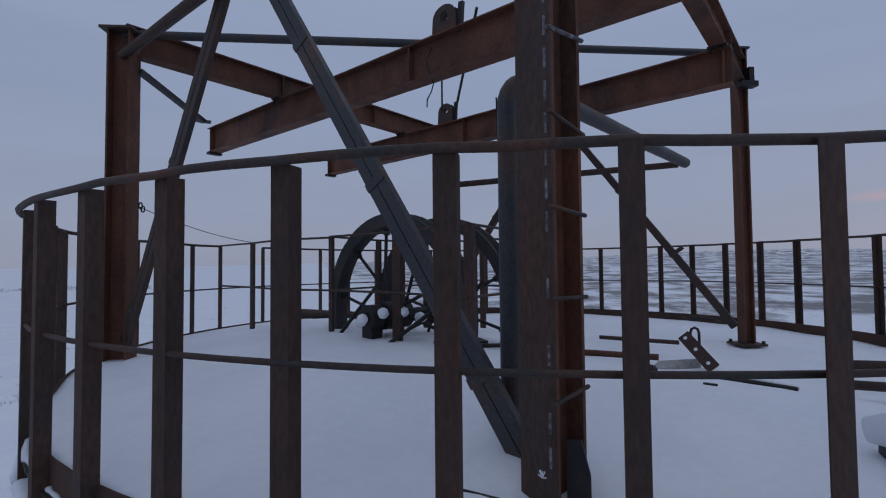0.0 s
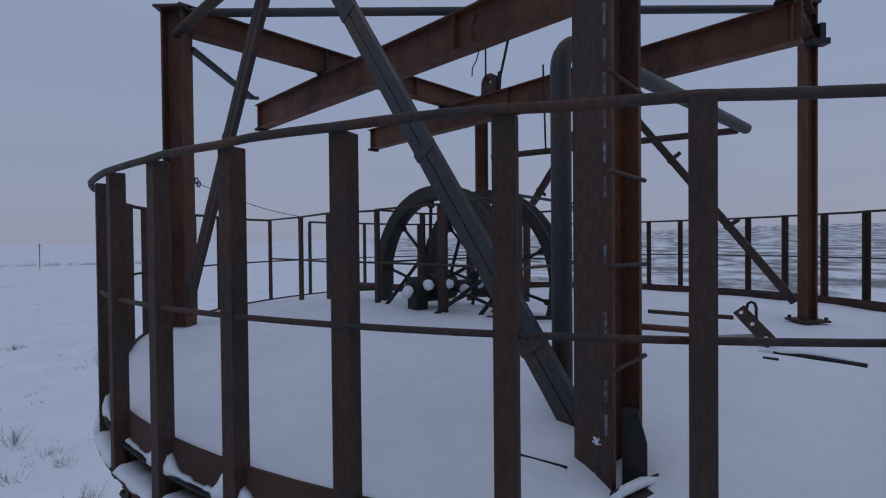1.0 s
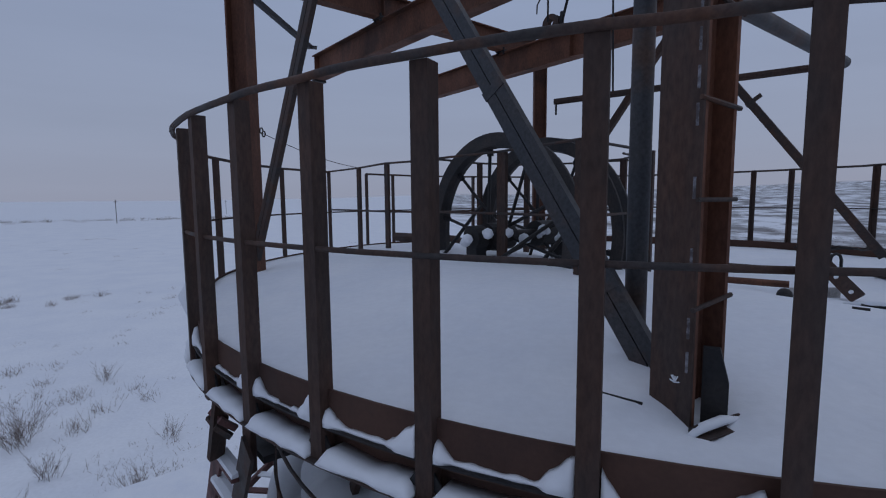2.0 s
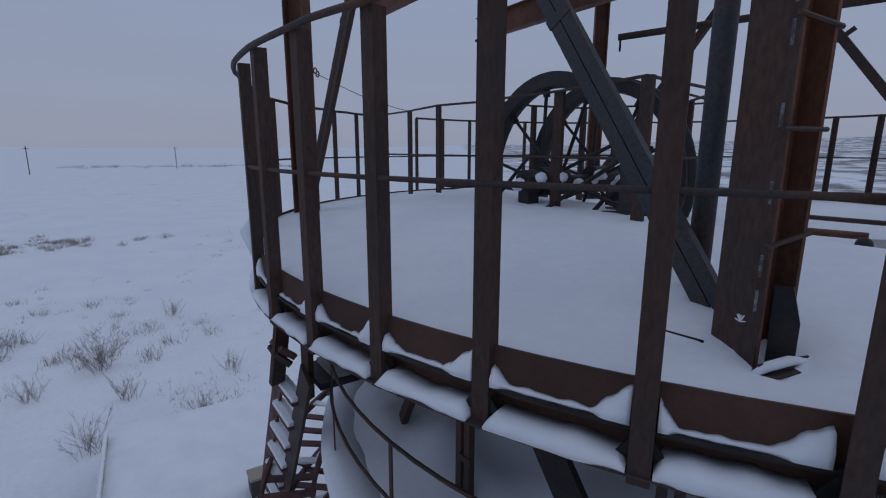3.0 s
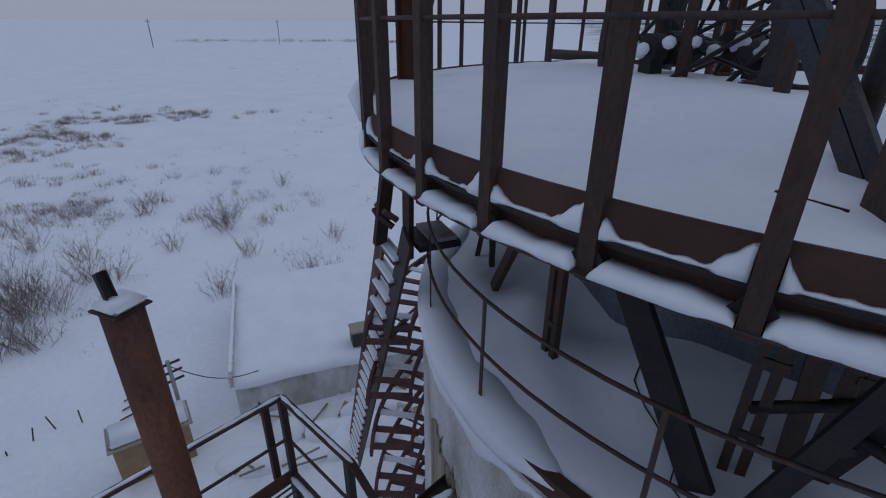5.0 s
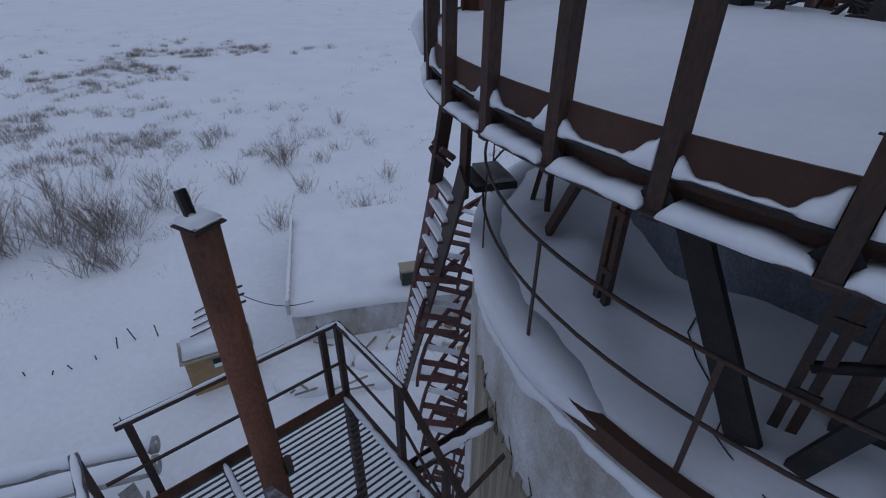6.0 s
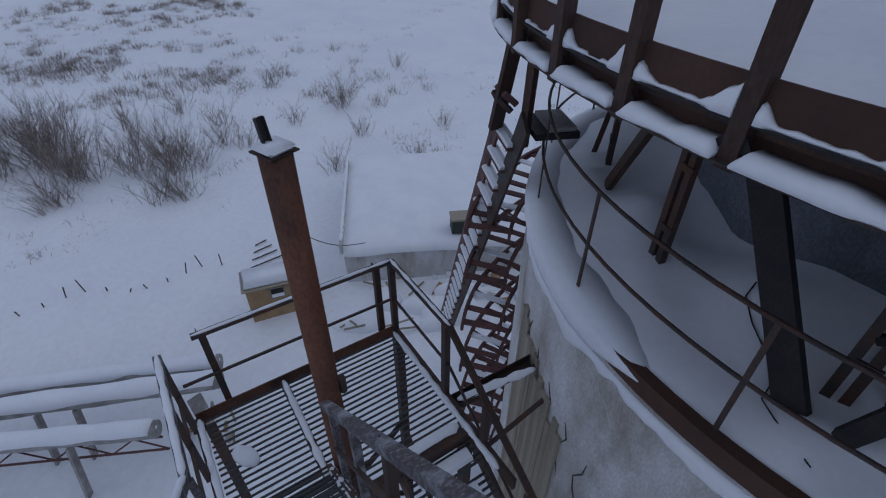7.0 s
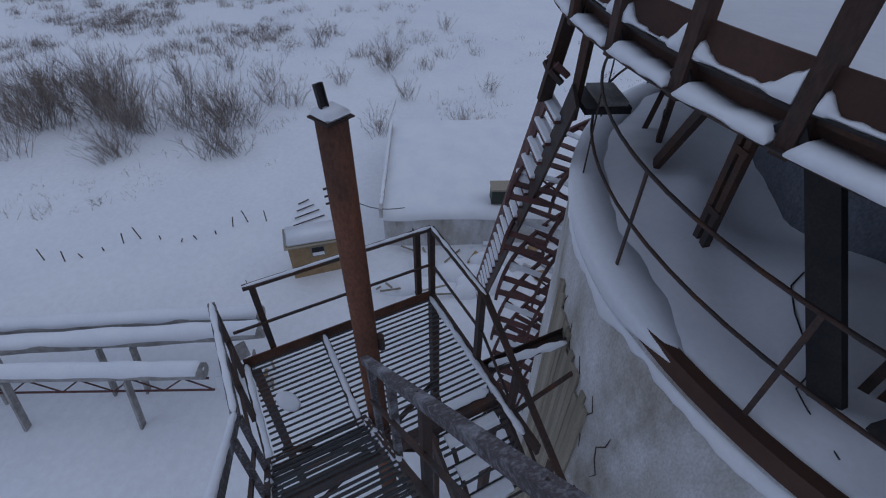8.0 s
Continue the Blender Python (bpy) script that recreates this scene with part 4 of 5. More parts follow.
# strip of bare vertical boards on the wall
for k in range(14):
    a = 14 + k * 1.3
    b = B()
    w = radians(1.26) * TR
    top = -3.35 + 0.045 * k + 0.14 * math.sin(k * 2.3) * math.sin(k * 0.7)
    box(b, 0, 0, 0, w, 0.026, top - GZ)
    o = part("board", b, WOOD, tower)
    o.matrix_basis = Matrix.Translation(polar(TR + 0.014 + 0.005 * math.sin(k * 5.1), a, (top + GZ) / 2)) @ pose(0, 0, 0, 0, 0, -a)

# ---- steep stair beside the tower ----
SL0, SL1 = Vector((-3.78, 2.74, -1.32)), Vector((-7.2, 4.30, -8.0))
SW = Vector((0.56, -0.24, 0))
stair = thing("steep_stair", "steep rusted stair with snow on its treads beside the tower", "stair")
for off in (Vector((0, 0, 0.06)) - SW * 0.04, SW):
    b = B()
    prism(b, rect(0.03, 0.24), SL0 + off + Vector((0.1, -0.04, 0.2)), SL1 + off)
    part("stringer", b, REDPAINT if off.length < 0.1 else DARK, stair)
for k in range(20):
    u = (k + 0.5) / 20
    c = lerp(SL0, SL1, u)
    b = B()
    prism(b, rect(0.14, 0.03), c + SW * 0.05, c + SW * 0.95)
    tr = part("tread", b, REDPAINT, stair)
    b = B()
    prism(b, [(-0.065, 0), (0.065, 0), (0.055, 0.03), (0, 0.042), (-0.055, 0.03)], c + SW * 0.07 + Vector((0, 0, 0.016)), c + SW * 0.93 + Vector((0, 0, 0.016)))
    part("tread_snow", b, SNOW, tr, "snow strip on the tread")
# little head platform and posts where it meets the roof
b = B()
box(b, -3.26, 2.90, -1.30, 0.50, 0.42, 0.06, -24)
part("head_plate", b, BLACK, stair)
b = B()
box(b, -3.24, 2.95, -1.25, 0.44, 0.26, 0.04, -24)
part("head_snow", b, LAGGING, stair)
for p, q, w in (((-3.72, 2.64, -1.45), (-3.35, 2.55, -0.2), 0.13), ((-3.30, 2.60, -1.45), (-3.16, 2.50, -0.2), 0.09)):
    b = B()
    prism(b, usec(w, 0.06), p, q)
    part("head_post", b, RUST, stair)
for k in range(4):
    b = B()
    pp = Vector((-3.72 + 0.1 * k, 2.62 - 0.03 * k, -1.12 + 0.1 * (k % 2)))
    box(b, *pp, 0.16, 0.04, 0.05, 20 * k, 10, 40)
    part("head_block", b, REDPAINT if k % 2 else DARK, stair)

# red ring galleries round the tower below the stair
for k, z in enumerate((-2.75, -3.55, -4.4, -5.3, -6.2, -7.1, -7.9)):
    gal = thing("gallery", "red rusted ring gallery with snow-filled gaps round the tower", "gallery", "ring galleries")
    for r in (3.91, 4.46):
        b = B()
        ring(b, [(r - 0.02, -0.045), (r + 0.02, -0.045), (r + 0.02, 0.045), (r - 0.02, 0.045)], z, 47, 112, 30)
        part("curb", b, REDPAINT, gal)
    for j in range(16):
        a = 48.5 + 4.1 * j
        b = B()
        box(b, 0, 0, 0, 0.10, 0.55, 0.02)
        o = part("plate", b, SNOW if j % 4 == 2 else REDPAINT, gal)
        o.matrix_basis = Matrix.Translation(polar(4.185, a, z + (0.0 if j % 3 else 0.02))) @ pose(0, 0, 0, 0, 0, -a)
    for a in (58, 100):
        b = B()
        tube(b, [polar(4.46, a, z), polar(3.72, a, z - 0.30)], 0.014, 6)
        part("bracket", b, REDPAINT, gal)

# ---- chimney pipe ----
chim = thing("chimney_pipe", "tall rusted chimney pipe with a snow-capped lid", "chimney")
HX, HY, HZ = -2.22, 0.125, -0.42
b = B()
tube(b, [(HX, HY, GZ - 0.1), (HX, HY, -4.5), (HX, HY, HZ)], 0.078, 24)
part("pipe", b, RUSTRED, chim, "", True)
b = B()
box(b, HX, HY, HZ + 0.008, 0.155, 0.155, 0.008, 20)
part("lid", b, RUST, chim)
b = B()
box(b, HX, HY, HZ + 0.028, 0.15, 0.15, 0.034, 20)
bmesh.ops.bevel(b, geom=b.edges[:], offset=0.016, segments=2, affect="EDGES")
part("lid_snow", b, SNOW, chim, "snow cap", True)
b = B()
prism(b, usec(0.045, 0.022), (HX - 0.03, HY - 0.02, HZ + 0.01), (HX - 0.055, HY - 0.03, HZ + 0.15))
part("lid_stub", b, BLACK, chim, "black steel stub on the lid")
b = B()
tube(b, [(HX + 0.04, HY + 0.09, -2.15), (HX + 0.04, HY + 0.09, -2.02)], 0.026, 8)
part("pipe_bracket", b, DARK, chim)

# ---- landing, rails and stair flights ----
LZ, RLZ = -3.1, -2.2
landing = thing("landing", "steel grating landing dusted with snow", "landing")
LX0, LX1, LY0, LYM, LY1 = -3.28, -1.95, -0.76, -0.02, 1.15
for i in range(23):
    x = LX0 + 0.05 + i * 0.056
    for y0, y1 in ((LY0 + 0.05, LYM - 0.03), (LYM + 0.03, LY1 - 0.05)):
        if abs(x - HX) < 0.09 and y0 > 0:
            y0 = HY + 0.085
        b = B()
        prism(b, rect(0.015, 0.013), (x, y0, LZ + 0.004 * math.sin(i * 2.1)), (x, y1, LZ + 0.004 * math.sin(i * 1.3)))
        part("grating_bar", b, GREY, landing)
for name, p, q, w, h, mat in (
    ("edge_beam", (LX0, LY0, LZ), (LX0, LY1, LZ), 0.012, 0.15, RUSTRED),
    ("edge_beam", (LX0, LY0, LZ - 0.03), (LX1, LY0, LZ - 0.03), 0.05, 0.10, DARK),
    ("edge_beam", (LX0, LY1, LZ - 0.02), (LX1 + 0.55, LY1, LZ - 0.02), 0.03, 0.14, RUST),
    ("middle_beam", (LX0, LYM, LZ - 0.02), (LX1, LYM, LZ - 0.02), 0.06, 0.10, DARK),
    ("end_beam", (LX1, LY0, LZ - 0.03), (LX1, LY1, LZ - 0.03), 0.06, 0.12, DARK),
):
    b = B()
    prism(b, rect(w, h), p, q)
    part(name, b, mat, landing)


def snow_strip(p, q, w, h, seed, label="uneven snow strip on a steel beam"):
    b = B()
    p, q = Vector(p), Vector(q)
    n = max(4, int((q - p).length / 0.05))
    pts = [lerp(p, q, k / n) for k in range(n + 1)]
    rad = [w * (0.75 + 0.45 * noise.noise(Vector((seed, k * 0.45, 0)))) if 0 < k < n else w * 0.3 for k in range(n + 1)]
    tube(b, pts, rad, 8)
    for v in b.verts:
        u = (v.co - p).dot(q - p) / (q - p).length_squared
        c = lerp(p, q, u)
        v.co.z = c.z + (v.co.z - c.z) * h / w
    return tagged(part("snow_strip", b, SNOW, None, "", True), label, "snow", "snow strips")


snow_strip((LX0 + 0.02, LYM, LZ + 0.032), (LX1, LYM, LZ + 0.032), 0.035, 0.022, 1)
snow_strip((LX0 + 0.02, LY0 + 0.015, LZ + 0.022), (LX1, LY0 + 0.015, LZ + 0.022), 0.035, 0.022, 2)
snow_strip((LX0 + 0.03, LY1 - 0.04, LZ + 0.02), (LX1 + 0.4, LY1 - 0.04, LZ + 0.02), 0.04, 0.025, 3)
snow_strip((-2.02, 0.45, LZ + 0.05), (-2.02, 1.05, LZ + 0.05), 0.06, 0.04, 4)
b = B()
bmesh.ops.create_icosphere(b, subdivisions=3, radius=1, matrix=pose(-2.70, -0.50, LZ + 0.045, 0, 0, 30) @ Matrix.Diagonal((0.13, 0.075, 0.045, 1)))
tagged(part("snow_lump", b, SNOW, None, "", True), "oval lump of snow on the grating", "snow")

lrail = thing("landing_rail", "dark steel guard rail with frosted top round the landing", "railing")


def railrun(parent, p, q, w=0.055, h=0.028, mat=None, name="top_rail"):
    b = B()
    prism(b, rect(w, h), p, q)
    return part(name, b, mat or DARK, parent)


def railpost(parent, x, y, z0, z1, w=0.05, mat=None):
    b = B()
    prism(b, lsec(w, 0.006), (x - w / 2, y - w / 2, z0), (x - w / 2, y - w / 2, z1))
    part("post", b, mat or DARK, parent)


railrun(lrail, (LX0, -0.55, RLZ), (LX0, LY1, RLZ))
railrun(lrail, (LX0, LY1, RLZ), (-2.31, LY1, RLZ))
railrun(lrail, (LX0, LY0 + 0.02, -2.66), (LX0, LY1, -2.66), 0.02, 0.02, name="mid_rail")
railrun(lrail, (LX0, LY1, -2.66), (-2.31, LY1, -2.66), 0.02, 0.02, name="mid_rail")
for x, y in ((LX0, -0.48), (LX0, 0.32), (LX0, 1.02), (LX0 + 0.05, LY1), (-2.31, LY1)):
    railpost(lrail, x, y, LZ, RLZ, 0.055, RUST if abs(y - 1.02) < 0.01 or abs(y - 0.32) < 0.01 else DARK)
# rail of the flight that goes down along the wall
DSL = math.tan(radians(36))
railrun(lrail, (-2.31, LY1, RLZ), (-0.6, LY1, RLZ - 1.71 * DSL), 0.05, 0.03, RUST)
railrun(lrail, (-2.31, LY1, -2.66), (-0.6, LY1, -2.66 - 1.71 * DSL), 0.02, 0.02, name="mid_rail")
for x in (-1.75, -1.2, -0.7):
    railpost(lrail, x, LY1, LZ - (x + 2.0) * DSL - 0.1, RLZ - (x + 2.31) * DSL)
down = thing("lower_flight", "steel stair flight going down along the tower wall", "stair")
for y in (0.46, LY1 - 0.03):
    b = B()
    prism(b, rect(0.03, 0.16), (LX1, y, LZ - 0.05), (0.4, y, LZ - 0.05 - 2.35 * DSL))
    part("stringer", b, DARK, down)
for k in range(11):
    x, z = LX1 + 0.14 + 0.21 * k, LZ - 0.10 - 0.153 * k
    b = B()
    for j in range(4):
        prism(b, rect(0.016, 0.025), (x - 0.09 + 0.055 * j, 0.48, z), (x - 0.09 + 0.055 * j, LY1 - 0.05, z))
    t_ = part("tread", b, GREY, down)
    if k < 5:
        b = B()
        prism(b, [(-0.08, 0), (0.05, 0), (0.03, 0.03), (-0.06, 0.035)], (x, 0.55, z + 0.012), (x, LY1 - 0.12 - 0.05 * k, z + 0.012))
        part("tread_snow", b, SNOW, t_, "snow on the tread")
# flight up to the deck
SLP = math.tan(radians(44))
up = thing("upper_flight", "steel stair flight rising from the landing, frosted handrails", "stair")
for y in (LY0, 0.015):
    b = B()
    prism(b, rect(0.04, 0.17), (-2.22, y, LZ), (0.85, y, LZ + 3.07 * SLP))
    part("stringer", b, DARK, up)
for k in range(14):
    x, z = -2.10 + 0.20 * k, LZ + 0.17 + 0.193 * k
    b = B()
    for j in range(6):
        prism(b, rect(0.009, 0.020), (x - 0.10 + 0.036 * j, LY0 + 0.03, z), (x - 0.10 + 0.036 * j, -0.01, z))
    part("tread", b, GREY, up)
for y, x0, zr in ((LY0 - 0.03, -2.15, RLZ), (0.03, -1.95, -1.89)):
    railrun(up, (x0, y, zr), (0.6, y, zr + (0.6 - x0) * 0.925), 0.05, 0.05, FROST)
    railrun(up, (x0, y, zr - 0.46), (0.6, y, zr - 0.46 + (0.6 - x0) * 0.925), 0.025, 0.025, name="mid_rail")
    for x in (x0 + 0.04, x0 + 0.42, -1.1, -0.4, 0.4):
        b = B()
        prism(b, lsec(0.045, 0.006), (x, y, LZ + max(0, x + 2.22) * SLP - 0.08), (x, y, zr + (x - x0) * 0.925))
        part("post", b, FROST if x < -1.5 else DARK, up)
railrun(up, (-3.2, LY0 - 0.03, RLZ), (-2.15, LY0 - 0.03, RLZ), 0.055, 0.05, FROST, "landing_top_rail")
railrun(up, (-3.2, LY0 - 0.03, -2.66), (-2.15, LY0 - 0.03, -2.66), 0.025, 0.025, name="mid_rail")
for x in (-3.16, -2.68):
    railpost(up, x, LY0 - 0.03, LZ - 0.05, RLZ)
b = B()
for j in range(14):
    prism(b, rect(0.016, 0.03), (0.75 + 0.055 * j, LY0, -0.30), (0.75 + 0.055 * j, LYM, -0.30))
part("top_grating", b, GREY, up)
snow_strip((-3.2, LY0 - 0.03, RLZ + 0.03), (-2.15, LY0 - 0.03, RLZ + 0.03), 0.03, 0.016, 8, "snow on the handrail")
snow_strip((-2.15, LY0 - 0.03, RLZ + 0.035), (-0.9, LY0 - 0.03, RLZ + 0.035 + 1.25 * SLP * 0.97), 0.03, 0.02, 9, "snow on the handrail")
snow_strip((LX0, -0.55, RLZ + 0.016), (LX0, LY1, RLZ + 0.016), 0.024, 0.010, 10, "thin snow on the handrail")
snow_strip((LX0, LY1, RLZ + 0.016), (-2.31, LY1, RLZ + 0.016), 0.02, 0.010, 11, "thin snow on the handrail")
snow_strip((-2.2, 0.015, LZ + 0.10), (-1.35, 0.015, LZ + 0.10 + 0.85 * SLP), 0.04, 0.035, 14, "clumps of snow on the stair stringer")
snow_strip((-2.2, LY0, LZ + 0.10), (-1.35, LY0, LZ + 0.10 + 0.85 * SLP), 0.035, 0.03, 15, "clumps of snow on the stair stringer")
# bracket tying the landing to the wall, and legs below
brk = thing("wall_bracket", "snow-topped steel bracket tying the landing to the wall", "bracket")
b = B()
prism(b, usec(0.12, 0.08), (-2.25, LY1, LZ - 0.05), (-2.22, 2.08, LZ - 0.05))
part("arm", b, DARK, brk)
b = B()
tube(b, [(-1.95, LY1, LZ - 0.5), (-1.9, 1.96, LZ - 0.12)], 0.025, 6)
part("stay", b, DARK, brk)
snow_strip((-2.24, LY1 + 0.05, LZ + 0.02), (-2.13, 2.0, LZ + 0.02), 0.055, 0.03, 12)
legs = thing("trestle", "dark steel trestle carrying the landing", "trestle")
for x, y in ((LX0 + 0.05, LY0 + 0.03), (LX0 + 0.05, LY1 - 0.03), (LX1 - 0.05, LY0 + 0.03), (LX1 - 0.05, LY1 - 0.03)):
    b = B()
    prism(b, lsec(0.09, 0.009), (x, y, GZ - 0.3), (x, y, LZ - 0.08))
    part("leg", b, DARK, legs)
for p, q in (((LX0 + 0.05, LY0, -4.6), (LX0 + 0.05, LY1, -6.4)), ((LX0 + 0.05, LY0, -6.4), (LX0 + 0.05, LY1, -4.6)), ((LX0, LY1, -4.6), (LX1, LY1, -6.4)), ((LX0 + 0.05, LY0, -6.6), (LX0 + 0.05, LY1, -8.4))):
    b = B()
    prism(b, lsec(0.05, 0.006), p, q)
    part("cross_brace", b, DARK, legs)

# ---- things on the ground ----
def gz(x, y):
    return ground_height(x, y)


# lagged pipes on trestles, snow on top
def pipeline(p, q, r, legs_at, truss=False):
    t = thing("lagged_pipe", "lagged pipeline under snow on low trestles" + (" with a red lattice girder" if truss else ""), "pipeline", "pipelines")
    p, q = Vector(p), Vector(q)
    b = B()
    n = 24
    tube(b, [lerp(p, q, k / n) + Vector((0, 0, 0.02 * math.sin(k * 1.9))) for k in range(n + 1)], r, 14)
    part("lagging", b, LAGGING, t, "", True)
    b = B()
    n = 90
    pts = [lerp(p, q, k / n) + Vector((0, 0, r * 0.45)) for k in range(n + 1)]
    rad = [r * (1.0 + 0.22 * noise.noise(Vector((k * 0.23, p.x, 1)))) for k in range(n + 1)]
    rad[0] = rad[-1] = r * 0.2
    tube(b, pts, rad, 10)
    part("snow_on_pipe", b, SNOW, t, "uneven snow along the pipe", True)
    d = (q - p).normalized()
    side = Vector((d.y, -d.x, 0))
    for u in legs_at:
        c = lerp(p, q, u)
        b = B()
        prism(b, rect(0.16, 0.05), c + side * 0.1 + Vector((0, 0, -r * 0.8)), Vector((c.x + side.x * 0.45, c.y + side.y * 0.45, gz(c.x, c.y) - 0.1)), up=tuple(d))
        part("leg", b, LAGGING, t)
    if truss:
        z0, z1 = -r - 0.08, -r - 0.50
        for z in (z0, z1):
            b = B()
            prism(b, rect(0.035, 0.035), p + Vector((0, 0, z)), q + Vector((0, 0, z)))
            part("chord", b, REDPAINT, t)
        m = 20
        for k in range(m):
            a, e = lerp(p, q, k / m), lerp(p, q, (k + 1) / m)
            b = B()
            za, ze = (z0, z1) if k % 2 else (z1, z0)
            prism(b, rect(0.025, 0.025), a + Vector((0, 0, za)), e + Vector((0, 0, ze)))
            part("lacing", b, REDPAINT, t)
    return t


PA0, PA1 = Vector((-10.62, -5.66, -7.72)), Vector((-8.44, -0.60, -7.72))
PB0, PB1 = Vector((-9.99, -5.59, -7.72)), Vector((-7.95, -0.70, -7.72))
PC0, PC1 = Vector((-9.16, -5.49, -7.72)), Vector((-7.42, -1.98, -7.72))
pipeline(PA0 - (PA1 - PA0) * 1.2, PA1, 0.17, (0.2, 0.5, 0.75))
pipeline(PB0 - (PB1 - PB0) * 1.2, PB1, 0.19, (0.25, 0.5, 0.70, 0.76))
pipeline(PC0 - (PC1 - PC0) * 1.7, PC1, 0.17, (0.3, 0.62, 0.85), True)
# torn lagging and plates at the pipe ends
rnd = random.Random(11)
for k in range(12):
    x, y = -7.75 + rnd.uniform(-0.5, 0.3), -1.2 + rnd.uniform(-0.8, 0.5)
    b = B()
    box(b, x, y, gz(x, y) + rnd.uniform(0.05, 1.1) if k < 6 else gz(x, y) + 0.05, rnd.uniform(0.1, 0.5), 0.05, rnd.uniform(0.15, 0.6), rnd.uniform(0, 180), rnd.uniform(-30, 30), rnd.uniform(-40, 40))
    o = tagged(part("torn_panel", b, (LAGGING, PLY, WOOD, SNOW)[k % 4], None), "torn lagging panel leaning at the pipe end", "debris", "torn panels")

# small plywood hut
hut = thing("hut", "small tan plywood hut half buried in snow", "hut")
m = pose(-10.9, 1.28, GZ, 0, 0, -12) @ Matrix.Diagonal((0.5, 0.88, 0.85, 1)) @ pose(0, 0, -GZ - 0.12)
for cx, cy, cz, sx, sy, sz in ((0.62, 0, -8.35, 0.05, 1.75, 1.5), (-0.6, 0, -8.35, 0.05, 1.75, 1.5), (0, -0.85, -8.35, 1.19, 0.05, 1.5), (0, 0.85, -8.35, 1.19, 0.05, 1.5)):
    b = B()
    box(b, cx, cy, cz, sx, sy, sz)
    o = part("wall", b, PLY, hut)
    o.matrix_basis = m
b = B()
box(b, 0.05, 0, -7.59, 1.5, 1.95, 0.04, 0, 0, 6)
o = part("roof", b, WOOD, hut)
o.matrix_basis = m
b = B()
box(b, 0.0, 0, -7.52, 1.4, 1.85, 0.12, 0, 0, 6)
bmesh.ops.bevel(b, geom=b.edges[:], offset=0.06, segments=2, affect="EDGES")
o = part("roof_snow", b, SNOW, hut, "thick snow on the roof", True)
o.matrix_basis = m
win_ = B()
for cy, cz, sy, sz in ((-0.20, -7.98, 0.05, 0.42), (0.22, -7.98, 0.05, 0.42), (0.01, -7.79, 0.46, 0.05), (0.01, -8.17, 0.46, 0.05)):
    box(win_, 0.66, cy, cz, 0.04, sy, sz)
o = part("window_frame", win_, WOOD, hut)
o.matrix_basis = m
# black panel on the uncut wall, painted for the window's unlit inside
b = B()
box(b, 0.648, 0.01, -7.98, 0.012, 0.38, 0.34)
o = part("window_opening", b, BLACK, hut)
o.matrix_basis = m
b = B()
box(b, 0.67, 0.01, -8.09, 0.05, 0.36, 0.12)
o = part("window_snow", b, SNOW, hut)
o.matrix_basis = m

# low building under a deep snow roof
E0, E1 = Vector((-10.86, 3.29, 0)), Vector((-9.35, 6.35, 0))
ed = (E1 - E0).normalized()
back = Vector((-ed.y, ed.x, 0))
bld = thing("low_building", "low concrete building buried under deep snow", "building")
b = B()
corners = [E0, E1 + ed * 2.0, E1 + ed * 2.0 + back * 5.5, E0 + back * 5.5]
lo = [b.verts.new((c.x, c.y, GZ - 0.4)) for c in corners]
hi = [b.verts.new((c.x, c.y, -7.95)) for c in corners]
for k in range(4):
    b.faces.new((lo[k], lo[(k + 1) % 4], hi[(k + 1) % 4], hi[k]))
b.faces.new(hi)
b.faces.new(lo[::-1])
part("wall", b, CONCRETE, bld)
b = B()
nx, ny = 30, 34
grid = []
for i in range(nx + 1):
    row = []
    for j in range(ny + 1):
        u, v = i / nx, j / ny
        lip = 0.10 * noise.noise(Vector((u * 6, 0, 3))) + 0.06
        c = E0 + ed * (5.41 * u) + back * (-lip + (5.7 + lip) * v)
        h = -7.92 + 0.20 * min(1, v * 7, u * 9 + 0.2) ** 0.5 + 0.06 * noise.noise(Vector((c.x * 0.7, c.y * 0.7, 0)))
        row.append(b.verts.new((c.x, c.y, h)))
    grid.append(row)
for i in range(nx):
    for j in range(ny):
        b.faces.new((grid[i][j], grid[i + 1][j], grid[i + 1][j + 1], grid[i][j + 1]))
for i in range(nx):
    a1_, a2_ = grid[i][0], grid[i + 1][0]
    q1_, q2_ = b.verts.new(a1_.co - Vector((0, 0, 0.14))), b.verts.new(a2_.co - Vector((0, 0, 0.14)))
    b.faces.new((a1_, a2_, q2_, q1_))
part("roof_snow", b, SNOW, bld, "deep snow on the roof", True)
b = B()
for k in range(12):
    c = E0 + back * (0.15 + 0.45 * k) - ed * 0.05
    box(b, c.x, c.y, -7.80 + 0.03 * math.sin(k * 2), 0.10, 0.43, 0.32 + 0.05 * math.sin(k * 1.7), math.degrees(math.atan2(back.y, back.x)) - 90)
part("parapet", b, CONCRETE, bld, "thin parapet with snow drifted on it")
snow_strip((E0 + back * 0.1 - ed * 0.05).to_3d() + Vector((0, 0, -7.60)), (E0 + back * 5.4 - ed * 0.05) + Vector((0, 0, -7.62)), 0.07, 0.05, 21, "snow along the parapet")
chest = thing("steel_chest", "dark green steel chest with a wooden lid on the roof edge", "chest")
c = E0 + ed * 3.55 + back * 0.5
b = B()
box(b, c.x, c.y, -7.52, 0.75, 0.45, 0.45, math.degrees(math.atan2(ed.y, ed.x)))
part("body", b, material("dark_green_paint", (0.035, 0.05, 0.042), 0.6, 0.0, (0.05, 0.055, 0.045), 6.0), chest)
b = B()
